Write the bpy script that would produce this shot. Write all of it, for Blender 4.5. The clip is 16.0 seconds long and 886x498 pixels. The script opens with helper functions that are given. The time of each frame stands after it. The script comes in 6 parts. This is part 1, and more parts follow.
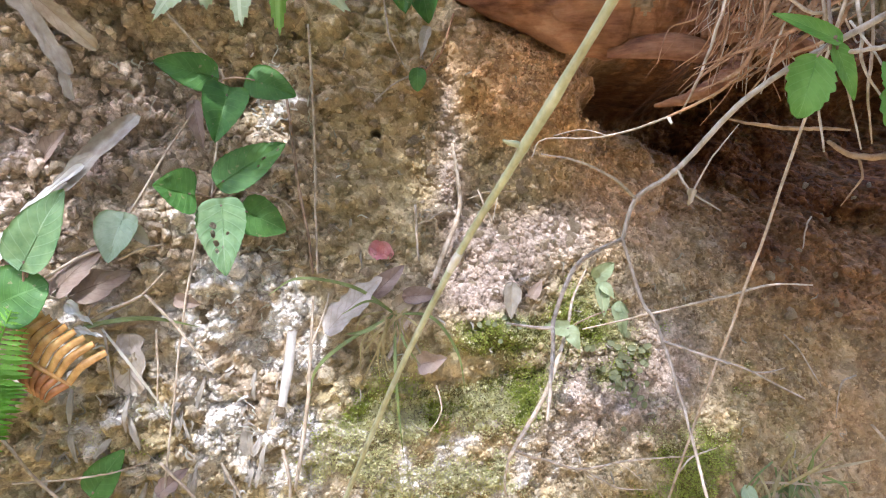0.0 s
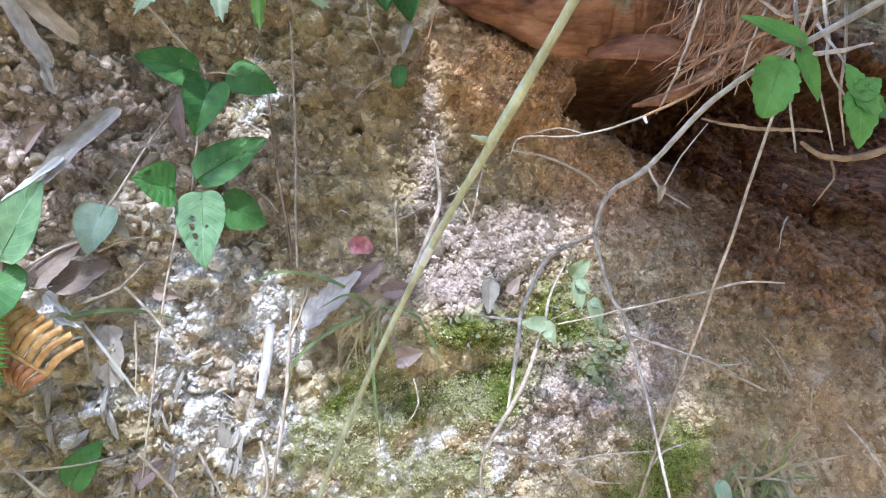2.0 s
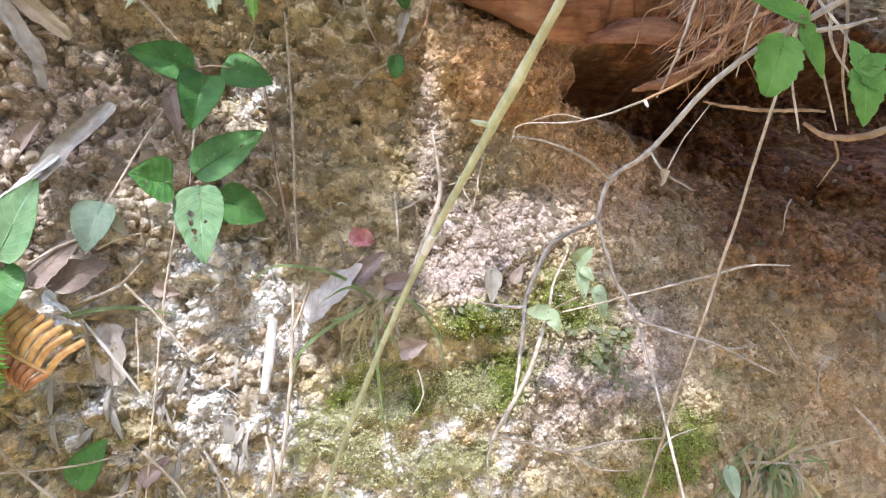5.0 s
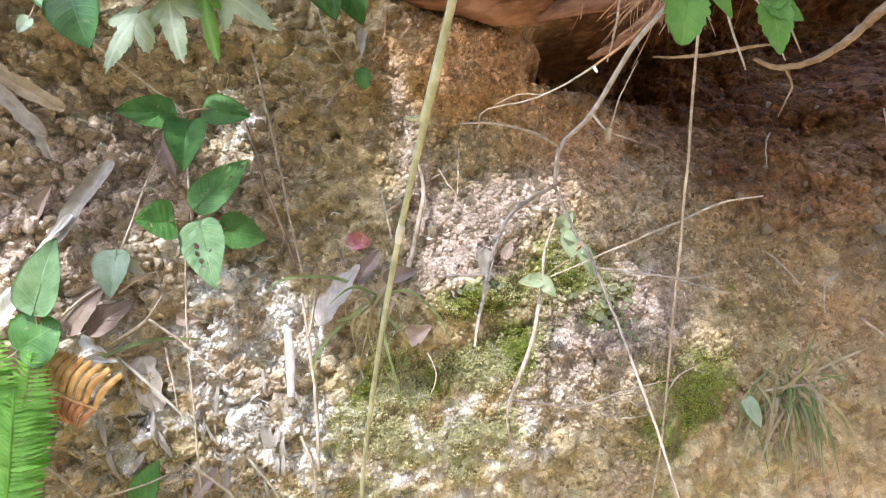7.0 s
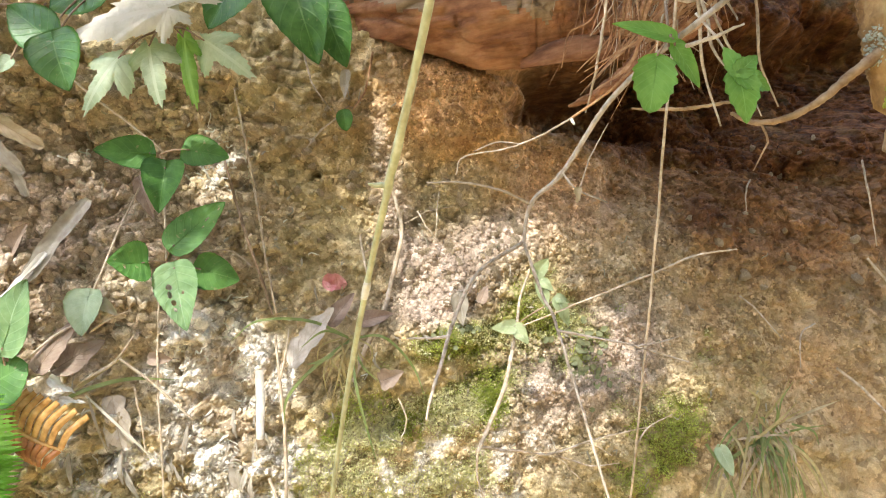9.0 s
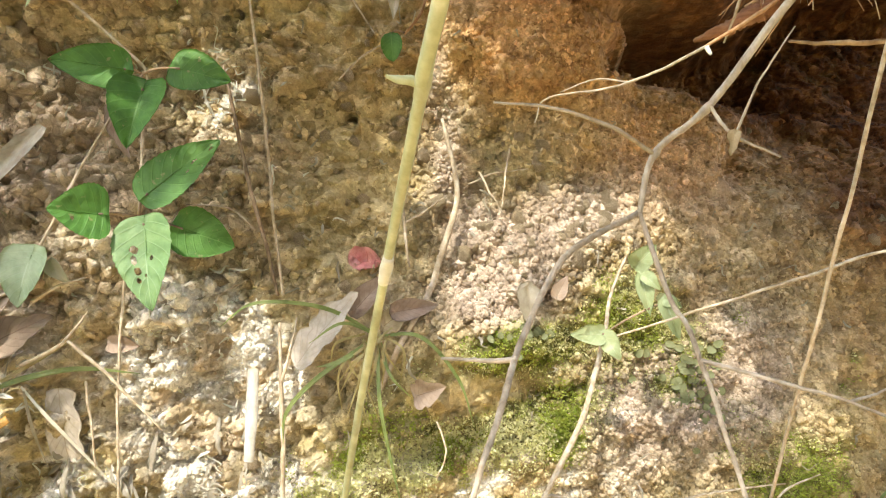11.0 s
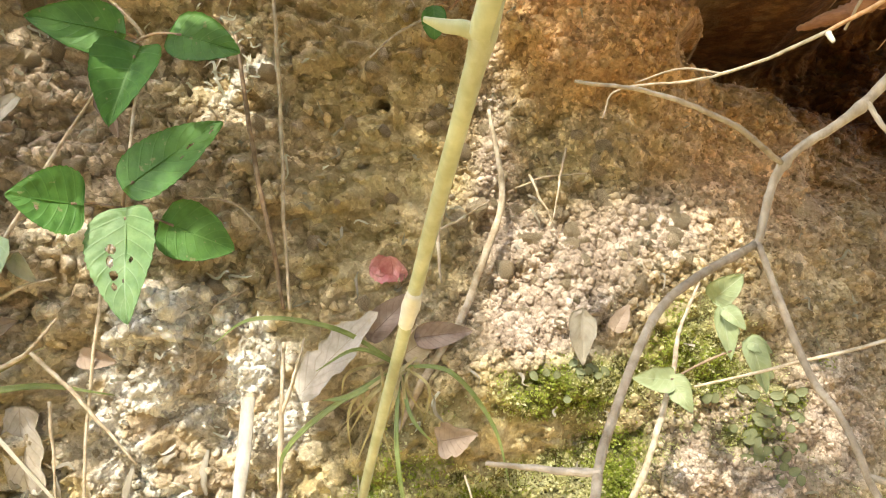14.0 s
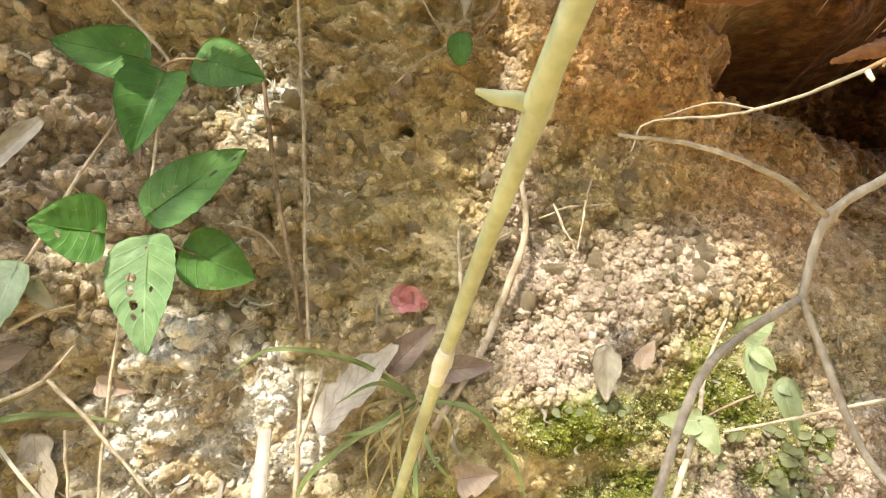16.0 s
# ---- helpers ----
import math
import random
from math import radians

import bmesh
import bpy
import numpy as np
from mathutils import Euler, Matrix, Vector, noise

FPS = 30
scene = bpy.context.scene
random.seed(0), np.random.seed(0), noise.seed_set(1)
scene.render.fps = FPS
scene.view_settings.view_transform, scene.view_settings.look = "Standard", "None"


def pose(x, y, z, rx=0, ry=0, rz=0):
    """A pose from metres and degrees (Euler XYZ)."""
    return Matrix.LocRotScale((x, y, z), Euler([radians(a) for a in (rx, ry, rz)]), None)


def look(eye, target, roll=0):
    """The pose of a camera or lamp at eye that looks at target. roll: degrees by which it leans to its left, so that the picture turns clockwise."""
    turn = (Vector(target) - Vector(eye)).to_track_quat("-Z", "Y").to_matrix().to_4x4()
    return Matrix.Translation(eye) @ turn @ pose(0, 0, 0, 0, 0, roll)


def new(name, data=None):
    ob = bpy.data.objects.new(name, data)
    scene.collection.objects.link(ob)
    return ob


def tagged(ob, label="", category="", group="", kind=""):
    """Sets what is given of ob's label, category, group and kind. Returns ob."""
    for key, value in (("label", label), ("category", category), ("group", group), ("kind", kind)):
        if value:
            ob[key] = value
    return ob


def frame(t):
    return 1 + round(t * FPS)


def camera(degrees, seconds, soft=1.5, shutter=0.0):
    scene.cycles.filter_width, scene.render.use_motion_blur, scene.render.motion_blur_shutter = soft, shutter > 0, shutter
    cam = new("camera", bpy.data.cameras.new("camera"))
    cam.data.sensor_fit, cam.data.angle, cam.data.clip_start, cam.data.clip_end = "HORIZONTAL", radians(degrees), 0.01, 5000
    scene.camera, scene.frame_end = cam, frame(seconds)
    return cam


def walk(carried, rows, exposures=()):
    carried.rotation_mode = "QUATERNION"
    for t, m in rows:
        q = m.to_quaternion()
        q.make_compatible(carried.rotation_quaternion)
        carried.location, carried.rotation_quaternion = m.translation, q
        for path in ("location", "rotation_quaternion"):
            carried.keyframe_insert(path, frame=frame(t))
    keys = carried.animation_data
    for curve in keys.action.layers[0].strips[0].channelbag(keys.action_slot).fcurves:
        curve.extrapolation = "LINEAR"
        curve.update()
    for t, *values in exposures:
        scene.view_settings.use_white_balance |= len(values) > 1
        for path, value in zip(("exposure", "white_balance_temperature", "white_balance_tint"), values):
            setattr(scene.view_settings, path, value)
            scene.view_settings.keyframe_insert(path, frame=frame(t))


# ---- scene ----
cam = camera(66.0, 16.0, soft=1.08)
METRES, EYE, TILT, LEAN, TURN = 0.4, 0.8, -18.0, -10.0, 0.0
ROWS = [
    (0.0, 0.0, 0.0, 0.0, 0.0, 0.0, 0.0),
    (0.5, 0.0039, 0.0057, -0.0004, 0.04, 0.15, 0.13),
    (1.0, 0.0047, 0.006, 0.0013, -0.33, -0.04, -0.08),
    (1.5, 0.0113, -0.0048, 0.001, -0.66, 0.02, -0.18),
    (2.0, 0.0203, -0.015, -0.0067, -0.76, -0.03, -0.5),
    (2.5, 0.0207, -0.0127, -0.0042, -1.13, -0.32, -0.65),
    (3.0, 0.0155, -0.0125, -0.0031, -1.01, -0.95, -0.54),
    (3.5, 0.0157, -0.0002, -0.0091, -0.86, -0.78, 0.14),
    (6.0, 0.02, -0.0236, -0.0179, -0.21, -0.4, 1.82),
    (6.5, 0.0366, -0.0718, -0.0054, -0.7, 0.02, 6.38),
    (7.0, 0.0914, -0.0857, -0.0359, 2.03, -0.47, 10.94),
    (7.5, 0.1334, -0.0947, -0.0145, 2.99, 1.56, 12.76),
    (8.0, 0.1213, -0.1541, 0.0009, 0.76, 1.05, 10.47),
    (10.5, 0.155, 0.1527, 0.0023, 5.01, 0.23, 6.86),
    (11.0, 0.1215, 0.229, -0.0044, 7.04, 0.23, 5.72),
    (11.5, 0.1209, 0.2583, 0.0028, 7.62, 0.44, 4.78),
    (12.0, 0.1175, 0.2953, 0.0105, 8.12, 0.45, 3.8),
    (12.5, 0.1107, 0.3177, 0.0165, 8.56, 0.64, 3.09),
    (13.0, 0.1082, 0.3489, 0.0138, 9.34, 0.34, 2.77),
    (13.5, 0.0979, 0.3651, 0.018, 9.74, 0.41, 2.59),
    (14.0, 0.0947, 0.3756, 0.0173, 9.61, 0.11, 2.64),
    (14.5, 0.082, 0.4026, 0.0188, 10.47, 0.2, 2.42),
    (15.0, 0.0934, 0.401, 0.0278, 10.03, 0.71, 1.95),
    (15.5, 0.0912, 0.3903, 0.0357, 10.3, 1.42, 2.03),
    (16.0, 0.0816, 0.3863, 0.0418, 10.6, 0.96, 1.47),
]
walk(cam, [(t, pose(0, 0, EYE, TILT, LEAN, TURN) @ pose(METRES * x, METRES * y, METRES * z, 90 + pitch, roll, yaw)) for t, x, y, z, yaw, pitch, roll in ROWS],
     exposures=[(0.0, 2.38, 5600, 20), (1.0, 2.36, 5540, 19), (2.0, 2.36, 4960, 16), (3.0, 2.36, 4660, 15), (3.5, 2.36, 4640, 15), (5.8, 2.57, 5780, 20), (6.5, 2.53, 5600, 17), (7.0, 2.48, 5660, 17), (7.5, 2.48, 5920, 18), (8.2, 2.60, 6200, 15), (10.5, 2.63, 6980, 7), (16.0, 2.63, 7180, 7)])

# ---- light ----
SUN = Vector((-0.22, -0.33, 0.91)).normalized()
world = bpy.data.worlds.new("sky")
scene.world = world
world.use_nodes = True
sky = world.node_tree.nodes.new("ShaderNodeTexSky")
sky.sky_type, sky.sun_disc = "NISHITA", False
sky.dust_density, sky.ozone_density = 2.5, 0.7
sky.sun_elevation, sky.sun_rotation = math.asin(SUN.z), math.atan2(SUN.x, SUN.y)
background = world.node_tree.nodes["Background"]
background.inputs["Strength"].default_value = 0.15
world.node_tree.links.new(sky.outputs[0], background.inputs["Color"])
lamp = bpy.data.lights.new("sun", "SUN")
lamp.energy, lamp.angle, lamp.color = 1.01, radians(0.53), (1.0, 0.97, 0.93)
new("sun", lamp).matrix_world = look(SUN * 5, (0, 0, 0))

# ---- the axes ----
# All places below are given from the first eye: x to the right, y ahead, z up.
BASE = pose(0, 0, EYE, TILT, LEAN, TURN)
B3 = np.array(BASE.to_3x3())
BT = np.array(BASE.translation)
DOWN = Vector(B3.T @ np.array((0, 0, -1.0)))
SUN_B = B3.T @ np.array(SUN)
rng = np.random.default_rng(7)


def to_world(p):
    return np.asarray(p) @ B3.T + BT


# ---- noise ----
def lattice(i, j, seed):
    h = (i.astype(np.int64) * 374761393 + j.astype(np.int64) * 668265263 + seed * 982451653) & 0xFFFFFFFF
    h = ((h ^ (h >> 13)) * 1274126177) & 0xFFFFFFFF
    h = ((h ^ (h >> 16)) * 2246822519) & 0xFFFFFFFF
    return ((h ^ (h >> 15)) & 0xFFFFFF) / float(0xFFFFFF)


def smooth_noise(x, z, size, seed):
    x, z = np.asarray(x) / size, np.asarray(z) / size
    i, j = np.floor(x), np.floor(z)
    u, v = x - i, z - j
    u, v = u * u * (3 - 2 * u), v * v * (3 - 2 * v)
    a, b = lattice(i, j, seed), lattice(i + 1, j, seed)
    c, d = lattice(i, j + 1, seed), lattice(i + 1, j + 1, seed)
    return (a + (b - a) * u) * (1 - v) + (c + (d - c) * u) * v - 0.5


def layered(x, z, size, seed, steps=4):
    total, weight = 0.0, 1.0
    for k in range(steps):
        total = total + weight * smooth_noise(x + 0.13 * k, z - 0.07 * k, size * 0.5 ** k, seed + k)
        weight *= 0.5
    return total


def cells(x, z, size, seed):
    """Distance to the nearest scattered centre, in cells, and two random numbers of that centre."""
    x, z = np.asarray(x) / size, np.asarray(z) / size
    i, j = np.floor(x), np.floor(z)
    best, r1, r2 = np.full(np.shape(x), 9.0), np.zeros(np.shape(x)), np.zeros(np.shape(x))
    for a in (-1, 0, 1):
        for b in (-1, 0, 1):
            dx = i + a + 0.1 + 0.8 * lattice(i + a, j + b, seed) - x
            dz = j + b + 0.1 + 0.8 * lattice(i + a, j + b, seed + 11) - z
            d = np.sqrt(dx * dx + dz * dz * 1.25)
            near = d < best
            best = np.where(near, d, best)
            r1 = np.where(near, lattice(i + a, j + b, seed + 23), r1)
            r2 = np.where(near, lattice(i + a, j + b, seed + 37), r2)
    return best, r1, r2


def plates(x, z, size, seed):
    """Broken plates: how far inside its plate a place lies, the tilted height of the plate, and a random number."""
    x, z = np.asarray(x) / size, np.asarray(z) / size
    i, j = np.floor(x), np.floor(z)
    one, two = np.full(np.shape(x), 9.0), np.full(np.shape(x), 9.0)
    r1, ox, oz, ci, cj = (np.zeros(np.shape(x)) for _ in range(5))
    for a in (-1, 0, 1):
        for b in (-1, 0, 1):
            dx = i + a + 0.08 + 0.84 * lattice(i + a, j + b, seed) - x
            dz = j + b + 0.08 + 0.84 * lattice(i + a, j + b, seed + 11) - z
            d = np.sqrt(dx * dx + dz * dz * 1.2)
            near = d < one
            two = np.where(near, one, np.minimum(two, d))
            one = np.where(near, d, one)
            ox, oz = np.where(near, dx, ox), np.where(near, dz, oz)
            ci, cj = np.where(near, i + a, ci), np.where(near, j + b, cj)
    r1, r2 = lattice(ci, cj, seed + 23), lattice(ci, cj, seed + 37)
    tilt = (lattice(ci, cj, seed + 41) - 0.5) * ox + (lattice(ci, cj, seed + 43) - 0.5) * oz
    return np.clip((two - one) * 2.6, 0, 1), np.maximum(0.35 + 0.9 * r2 + 1.7 * tilt, 0.08), r1


def blob(x, z, cx, cz, rx, rz):
    return np.exp(-((x - cx) / rx) ** 2 - ((z - cz) / rz) ** 2)


def step(v, soft):
    return 1 / (1 + np.exp(-np.clip(v / soft, -30, 30)))


# ---- the form of the bank ----
def bank_plain(x, z):
    y = 0.4885 + 0.4729 * x + 0.1499 * z - 0.0894 * x * x + 0.7053 * x * z + 0.6291 * z * z
    return y - 0.034 * blob(x, z, 0.005, -0.058, 0.06, 0.045) - 0.018 * blob(x, z, 0.0, -0.13, 0.09, 0.05) - 0.009 * blob(x, z, 0.115, -0.07, 0.085, 0.13) - 0.011 * blob(x, z, 0.062, 0.002, 0.05, 0.022)


def heap_mask(x, z):
    return np.clip(blob(x, z, 0.079, 0.011, 0.054, 0.028) + blob(x, z, 0.035, -0.02, 0.03, 0.022) + 0.8 * blob(x, z, 0.01, 0.04, 0.014, 0.03) + 0.7 * blob(x, z, 0.02, 0.005, 0.025, 0.02), 0, 1)


def moss_mask(x, z):
    m = (1.2 * blob(x, z, 0.036, -0.060, 0.044, 0.017) + 1.1 * blob(x, z, 0.045, -0.1, 0.035, 0.022) + 0.5 * blob(x, z, 0.075, -0.075, 0.04, 0.03) + 0.62 * blob(x, z, -0.015, -0.150, 0.066, 0.05) + 0.5 * blob(x, z, 0.005, -0.105, 0.04, 0.016) - 0.8 * blob(x, z, 0.025, -0.082, 0.026, 0.009)
         + 0.8 * blob(x, z, -0.05, -0.10, 0.02, 0.02) + 1.2 * blob(x, z, 0.105, -0.045, 0.024, 0.028) + 0.75 * blob(x, z, 0.13, -0.08, 0.03, 0.02)
         + 0.62 * blob(x, z, 0.195, -0.185, 0.055, 0.03) + 0.55 * blob(x, z, 0.17, -0.235, 0.05, 0.04) - 0.8 * blob(x, z, 0.123, -0.235, 0.02, 0.02) + 0.12 * blob(x, z, -0.19, -0.13, 0.05, 0.05) + 0.32 * blob(x, z, 0.22, -0.13, 0.09, 0.06))
    return np.clip(m + (1.1 * layered(x, z, 0.02, 91, 3) - 0.12) * np.clip(0.3 + 3.0 * m, 0, 1), 0, 1)


def red_shade_mask(x, z):
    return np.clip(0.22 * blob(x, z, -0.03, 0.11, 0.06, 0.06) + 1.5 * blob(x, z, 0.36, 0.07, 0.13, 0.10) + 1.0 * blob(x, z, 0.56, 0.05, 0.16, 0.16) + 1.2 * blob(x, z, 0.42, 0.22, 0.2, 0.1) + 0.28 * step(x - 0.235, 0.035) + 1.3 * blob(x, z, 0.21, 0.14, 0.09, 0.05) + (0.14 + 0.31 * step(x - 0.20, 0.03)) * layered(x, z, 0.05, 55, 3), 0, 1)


def orange_mask(x, z):
    return np.clip(1.4 * blob(x, z, 0.070, 0.135, 0.075, 0.05) + 1.2 * blob(x, z, 0.165, 0.045, 0.075, 0.045) + 0.25 * blob(x, z, 0.37, -0.15, 0.05, 0.04) + 0.35 * blob(x, z, 0.38, -0.03, 0.13, 0.09) + 0.10 * step(x - 0.20, 0.03) * step(-0.005 - z, 0.02) + 0.42 * layered(x, z, 0.05, 59, 3), 0, 1)


def pale_mask(x, z):
    return np.clip(1.1 * heap_mask(x, z) + 0.6 * blob(x, z, 0.015, -0.03, 0.04, 0.022) + 0.25 * blob(x, z, 0.0, -0.155, 0.07, 0.04) + 0.9 * blob(x, z, 0.11, -0.115, 0.06, 0.05) + 0.8 * blob(x, z, 0.004, 0.10, 0.010, 0.04) + 0.5 * blob(x, z, -0.12, -0.09, 0.045, 0.08) + 0.75 * blob(x, z, 0.185, -0.095, 0.045, 0.05) + 0.06 * step(x - 0.21, 0.03) * step(-0.02 - z, 0.02) + 0.9 * blob(x, z, -0.21, 0.06, 0.12, 0.11) + 0.45 * blob(x, z, 0.16, -0.10, 0.05, 0.03) + 0.4 * blob(x, z, 0.123, -0.235, 0.025, 0.03) + 0.3 * blob(x, z, 0.20, -0.02, 0.06, 0.05) + 0.32 * blob(x, z, 0.165, 0.03, 0.045, 0.035) + 0.4 * layered(x, z, 0.03, 71, 3) * step(0.2 - x, 0.05), 0, 1)


def sun_fleck_mask(x, z):
    """Sun flecks painted white over the pale grains of rubble and ledge."""
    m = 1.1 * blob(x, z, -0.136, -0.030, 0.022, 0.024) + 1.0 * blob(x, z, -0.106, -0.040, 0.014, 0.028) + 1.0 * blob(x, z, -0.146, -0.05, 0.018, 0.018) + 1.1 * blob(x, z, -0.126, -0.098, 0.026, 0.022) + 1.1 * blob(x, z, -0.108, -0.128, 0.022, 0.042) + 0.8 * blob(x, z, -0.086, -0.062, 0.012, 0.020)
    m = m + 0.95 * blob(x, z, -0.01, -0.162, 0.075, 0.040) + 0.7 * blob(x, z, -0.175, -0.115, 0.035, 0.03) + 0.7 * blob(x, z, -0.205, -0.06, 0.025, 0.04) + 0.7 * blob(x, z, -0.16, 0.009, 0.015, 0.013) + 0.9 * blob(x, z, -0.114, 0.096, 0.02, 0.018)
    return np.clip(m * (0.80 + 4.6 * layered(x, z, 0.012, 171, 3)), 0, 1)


def relief(x, z):
    """How far the soil stands out of the plain form."""
    h = 0.014 * layered(x, z, 0.07, 3) + 0.007 * layered(x, z, 0.018, 13) - 0.0105
    coarse = (0.72 + 0.28 * step(x - 0.25, 0.03) + 0.06 * step(0.10 - x, 0.03) + 0.24 * step(-0.09 - x, 0.03) + 0.4 * heap_mask(x, z) - 0.42 * blob(x, z, 0.16, 0.03, 0.07, 0.06) - 0.3 * blob(x, z, 0.27, -0.05, 0.10, 0.08) - 0.48 * blob(x, z, -0.03, 0.07, 0.07, 0.07) - 0.5 * blob(x, z, -0.01, -0.155, 0.08, 0.05) - 0.25 * blob(x, z, 0.07, 0.13, 0.06, 0.05)) * (1 - 0.55 * step(x - 0.22, 0.03) * step(-0.05 - z, 0.02)) * (1 - 0.75 * blob(x, z, 0.36, 0.095, 0.2, 0.035))
    moss = moss_mask(x, z)
    wx, wz = x + 0.006 * layered(x, z, 0.014, 151, 3), z + 0.006 * layered(x, z, 0.014, 161, 3)
    for size, height, share, seed in ((0.030, 0.0085, 0.60, 5), (0.0145, 0.0074, 0.64, 17), (0.0080, 0.0042, 0.64, 29), (0.0044, 0.0019, 0.66, 41)):
        inside, top, r1 = plates(wx, wz, size, seed)
        h = h + height * coarse * (1 - 0.6 * moss) * (1 - 0.6 * heap_mask(x, z)) * inside ** 0.4 * top * (r1 < share)
    d, r1, r2 = cells(x, z, 0.0045, 63)
    h = h + moss * (0.003 * np.sqrt(np.maximum(0, 1 - (d / 0.7) ** 2)) * (0.4 + r2) + 0.006 * layered(x, z, 0.015, 81, 2))
    # the mossy brow over its small hollow
    h = h + 0.007 * blob(x, z, 0.03, -0.056, 0.045, 0.012) - 0.012 * blob(x, z, 0.045, -0.088, 0.035, 0.012)
    # the crumbling block of orange earth, and the cave at its side
    edge = 0.134 + 0.030 * layered(x, z, 0.05, 33, 2) + 0.016 * layered(x, z, 0.012, 34, 2) - 0.25 * np.maximum(0, 0.10 - z)
    h = h + 0.034 * step(edge - x, 0.0030) * blob(x, z, 0.07, 0.135, 0.07, 0.05)
    cave = step(x - edge, 0.006) * step(z - 0.117 + 0.24 * np.clip(x - 0.18, 0, 0.16) - 0.010 * layered(x, z, 0.05, 38, 3), 0.004)
    roof = step(z - 0.165 - 0.35 * np.maximum(0, x - 0.22) - 0.02 * layered(x, z, 0.04, 35, 3), 0.004) * step(x - 0.10, 0.01) * step(0.30 - x, 0.02)
    h = h + (0.045 + 0.02 * layered(x, z, 0.03, 36, 3)) * roof
    cave = cave * (1 - roof)
    h = h - (0.03 + 0.15 * step(0.285 - x, 0.02)) * cave * step(0.60 - x, 0.03) - 0.035 * blob(x, z, 0.33, 0.06, 0.13, 0.035) - 0.05 * blob(x, z, 0.43, 0.02, 0.04, 0.022)
    brow = 0.199 + 0.08 * np.maximum(0, 0.075 - z) - 0.55 * np.maximum(0, z - 0.072) + 0.012 * layered(x, z, 0.035, 39, 3)
    h = h - 0.048 * step(x - brow, 0.005) * step(z - 0.028 - 0.02 * layered(x, z, 0.04, 40, 2), 0.010) * step(0.112 - z, 0.008) * step(0.42 - x, 0.05)
    d, r1, r2 = cells(x, z, 0.034, 73)
    h = h + 0.016 * np.clip(1.6 * blob(x, z, 0.40, 0.08, 0.16, 0.10), 0, 1) * np.sqrt(np.maximum(0, 1 - (d / 0.7) ** 2)) * (0.2 + r2)
    # The right recess, and an overhang added out of view to darken it.
    h = h - 0.09 * step(z - 0.105 - 0.02 * layered(x, z, 0.05, 43, 3), 0.012) * step(x - 0.27, 0.02) + 0.15 * step(z - 0.215 - 0.03 * layered(x, z, 0.06, 45, 3), 0.008) * step(x - 0.24, 0.02)
    # the hole of some small creature
    h = h - 0.016 * step(0.0036 - np.sqrt((x + 0.049) ** 2 + (z - 0.083) ** 2), 0.0005)
    return h - 0.010 * blob(x, z, -0.102, 0.08, 0.012, 0.006) - 0.012 * blob(x, z, -0.14, 0.095, 0.045, 0.03) - 0.026 * blob(x, z, -0.172, 0.118, 0.045, 0.028)


def surface(x, z, out=0.0):
    """A place on the soil, or so far out of it."""
    x, z = np.asarray(x, float), np.asarray(z, float)
    return np.stack([x, bank_plain(x, z) - relief(x, z) - out, z], -1)


# ---- materials ----
def material(name):
    m = bpy.data.materials.new(name)
    m.use_nodes = True
    tree = m.node_tree
    return m, tree.nodes, tree.links, tree.nodes["Principled BSDF"]


def add(nodes, kind, **values):
    n = nodes.new(kind)
    for key, value in values.items():
        n.inputs[key.replace("_", " ")].default_value = value
    return n


def ramp(nodes, stops):
    n = nodes.new("ShaderNodeValToRGB")
    while len(n.color_ramp.elements) < len(stops):
        n.color_ramp.elements.new(0.5)
    for e, (place, colour) in zip(n.color_ramp.elements, stops):
        e.position, e.color = place, (*colour, 1)
    return n


def mixed(nodes, links, way, fac, a, b):
    n = nodes.new("ShaderNodeMix")
    n.data_type, n.blend_type = "RGBA", way
    for socket, value in ((n.inputs[0], fac), (n.inputs[6], a), (n.inputs[7], b)):
        if hasattr(value, "is_output"):
            links.new(value, socket)
        elif isinstance(value, tuple):
            socket.default_value = (*value, 1)
        else:
            socket.default_value = value
    return n.outputs[2]


def bumped(nodes, links, shader, height, strength, distance):
    n = nodes.new("ShaderNodeBump")
    n.inputs["Strength"].default_value, n.inputs["Distance"].default_value = strength, distance
    links.new(height, n.inputs["Height"])
    links.new(n.outputs[0], shader.inputs["Normal"])


def noise_of(nodes, links, scale, detail=6.0, rough=0.6, source=None):
    n = add(nodes, "ShaderNodeTexNoise", Scale=scale, Detail=detail, Roughness=rough)
    links.new(source if source else nodes.new("ShaderNodeTexCoord").outputs["Object"], n.inputs["Vector"])
    return n.outputs["Fac"]


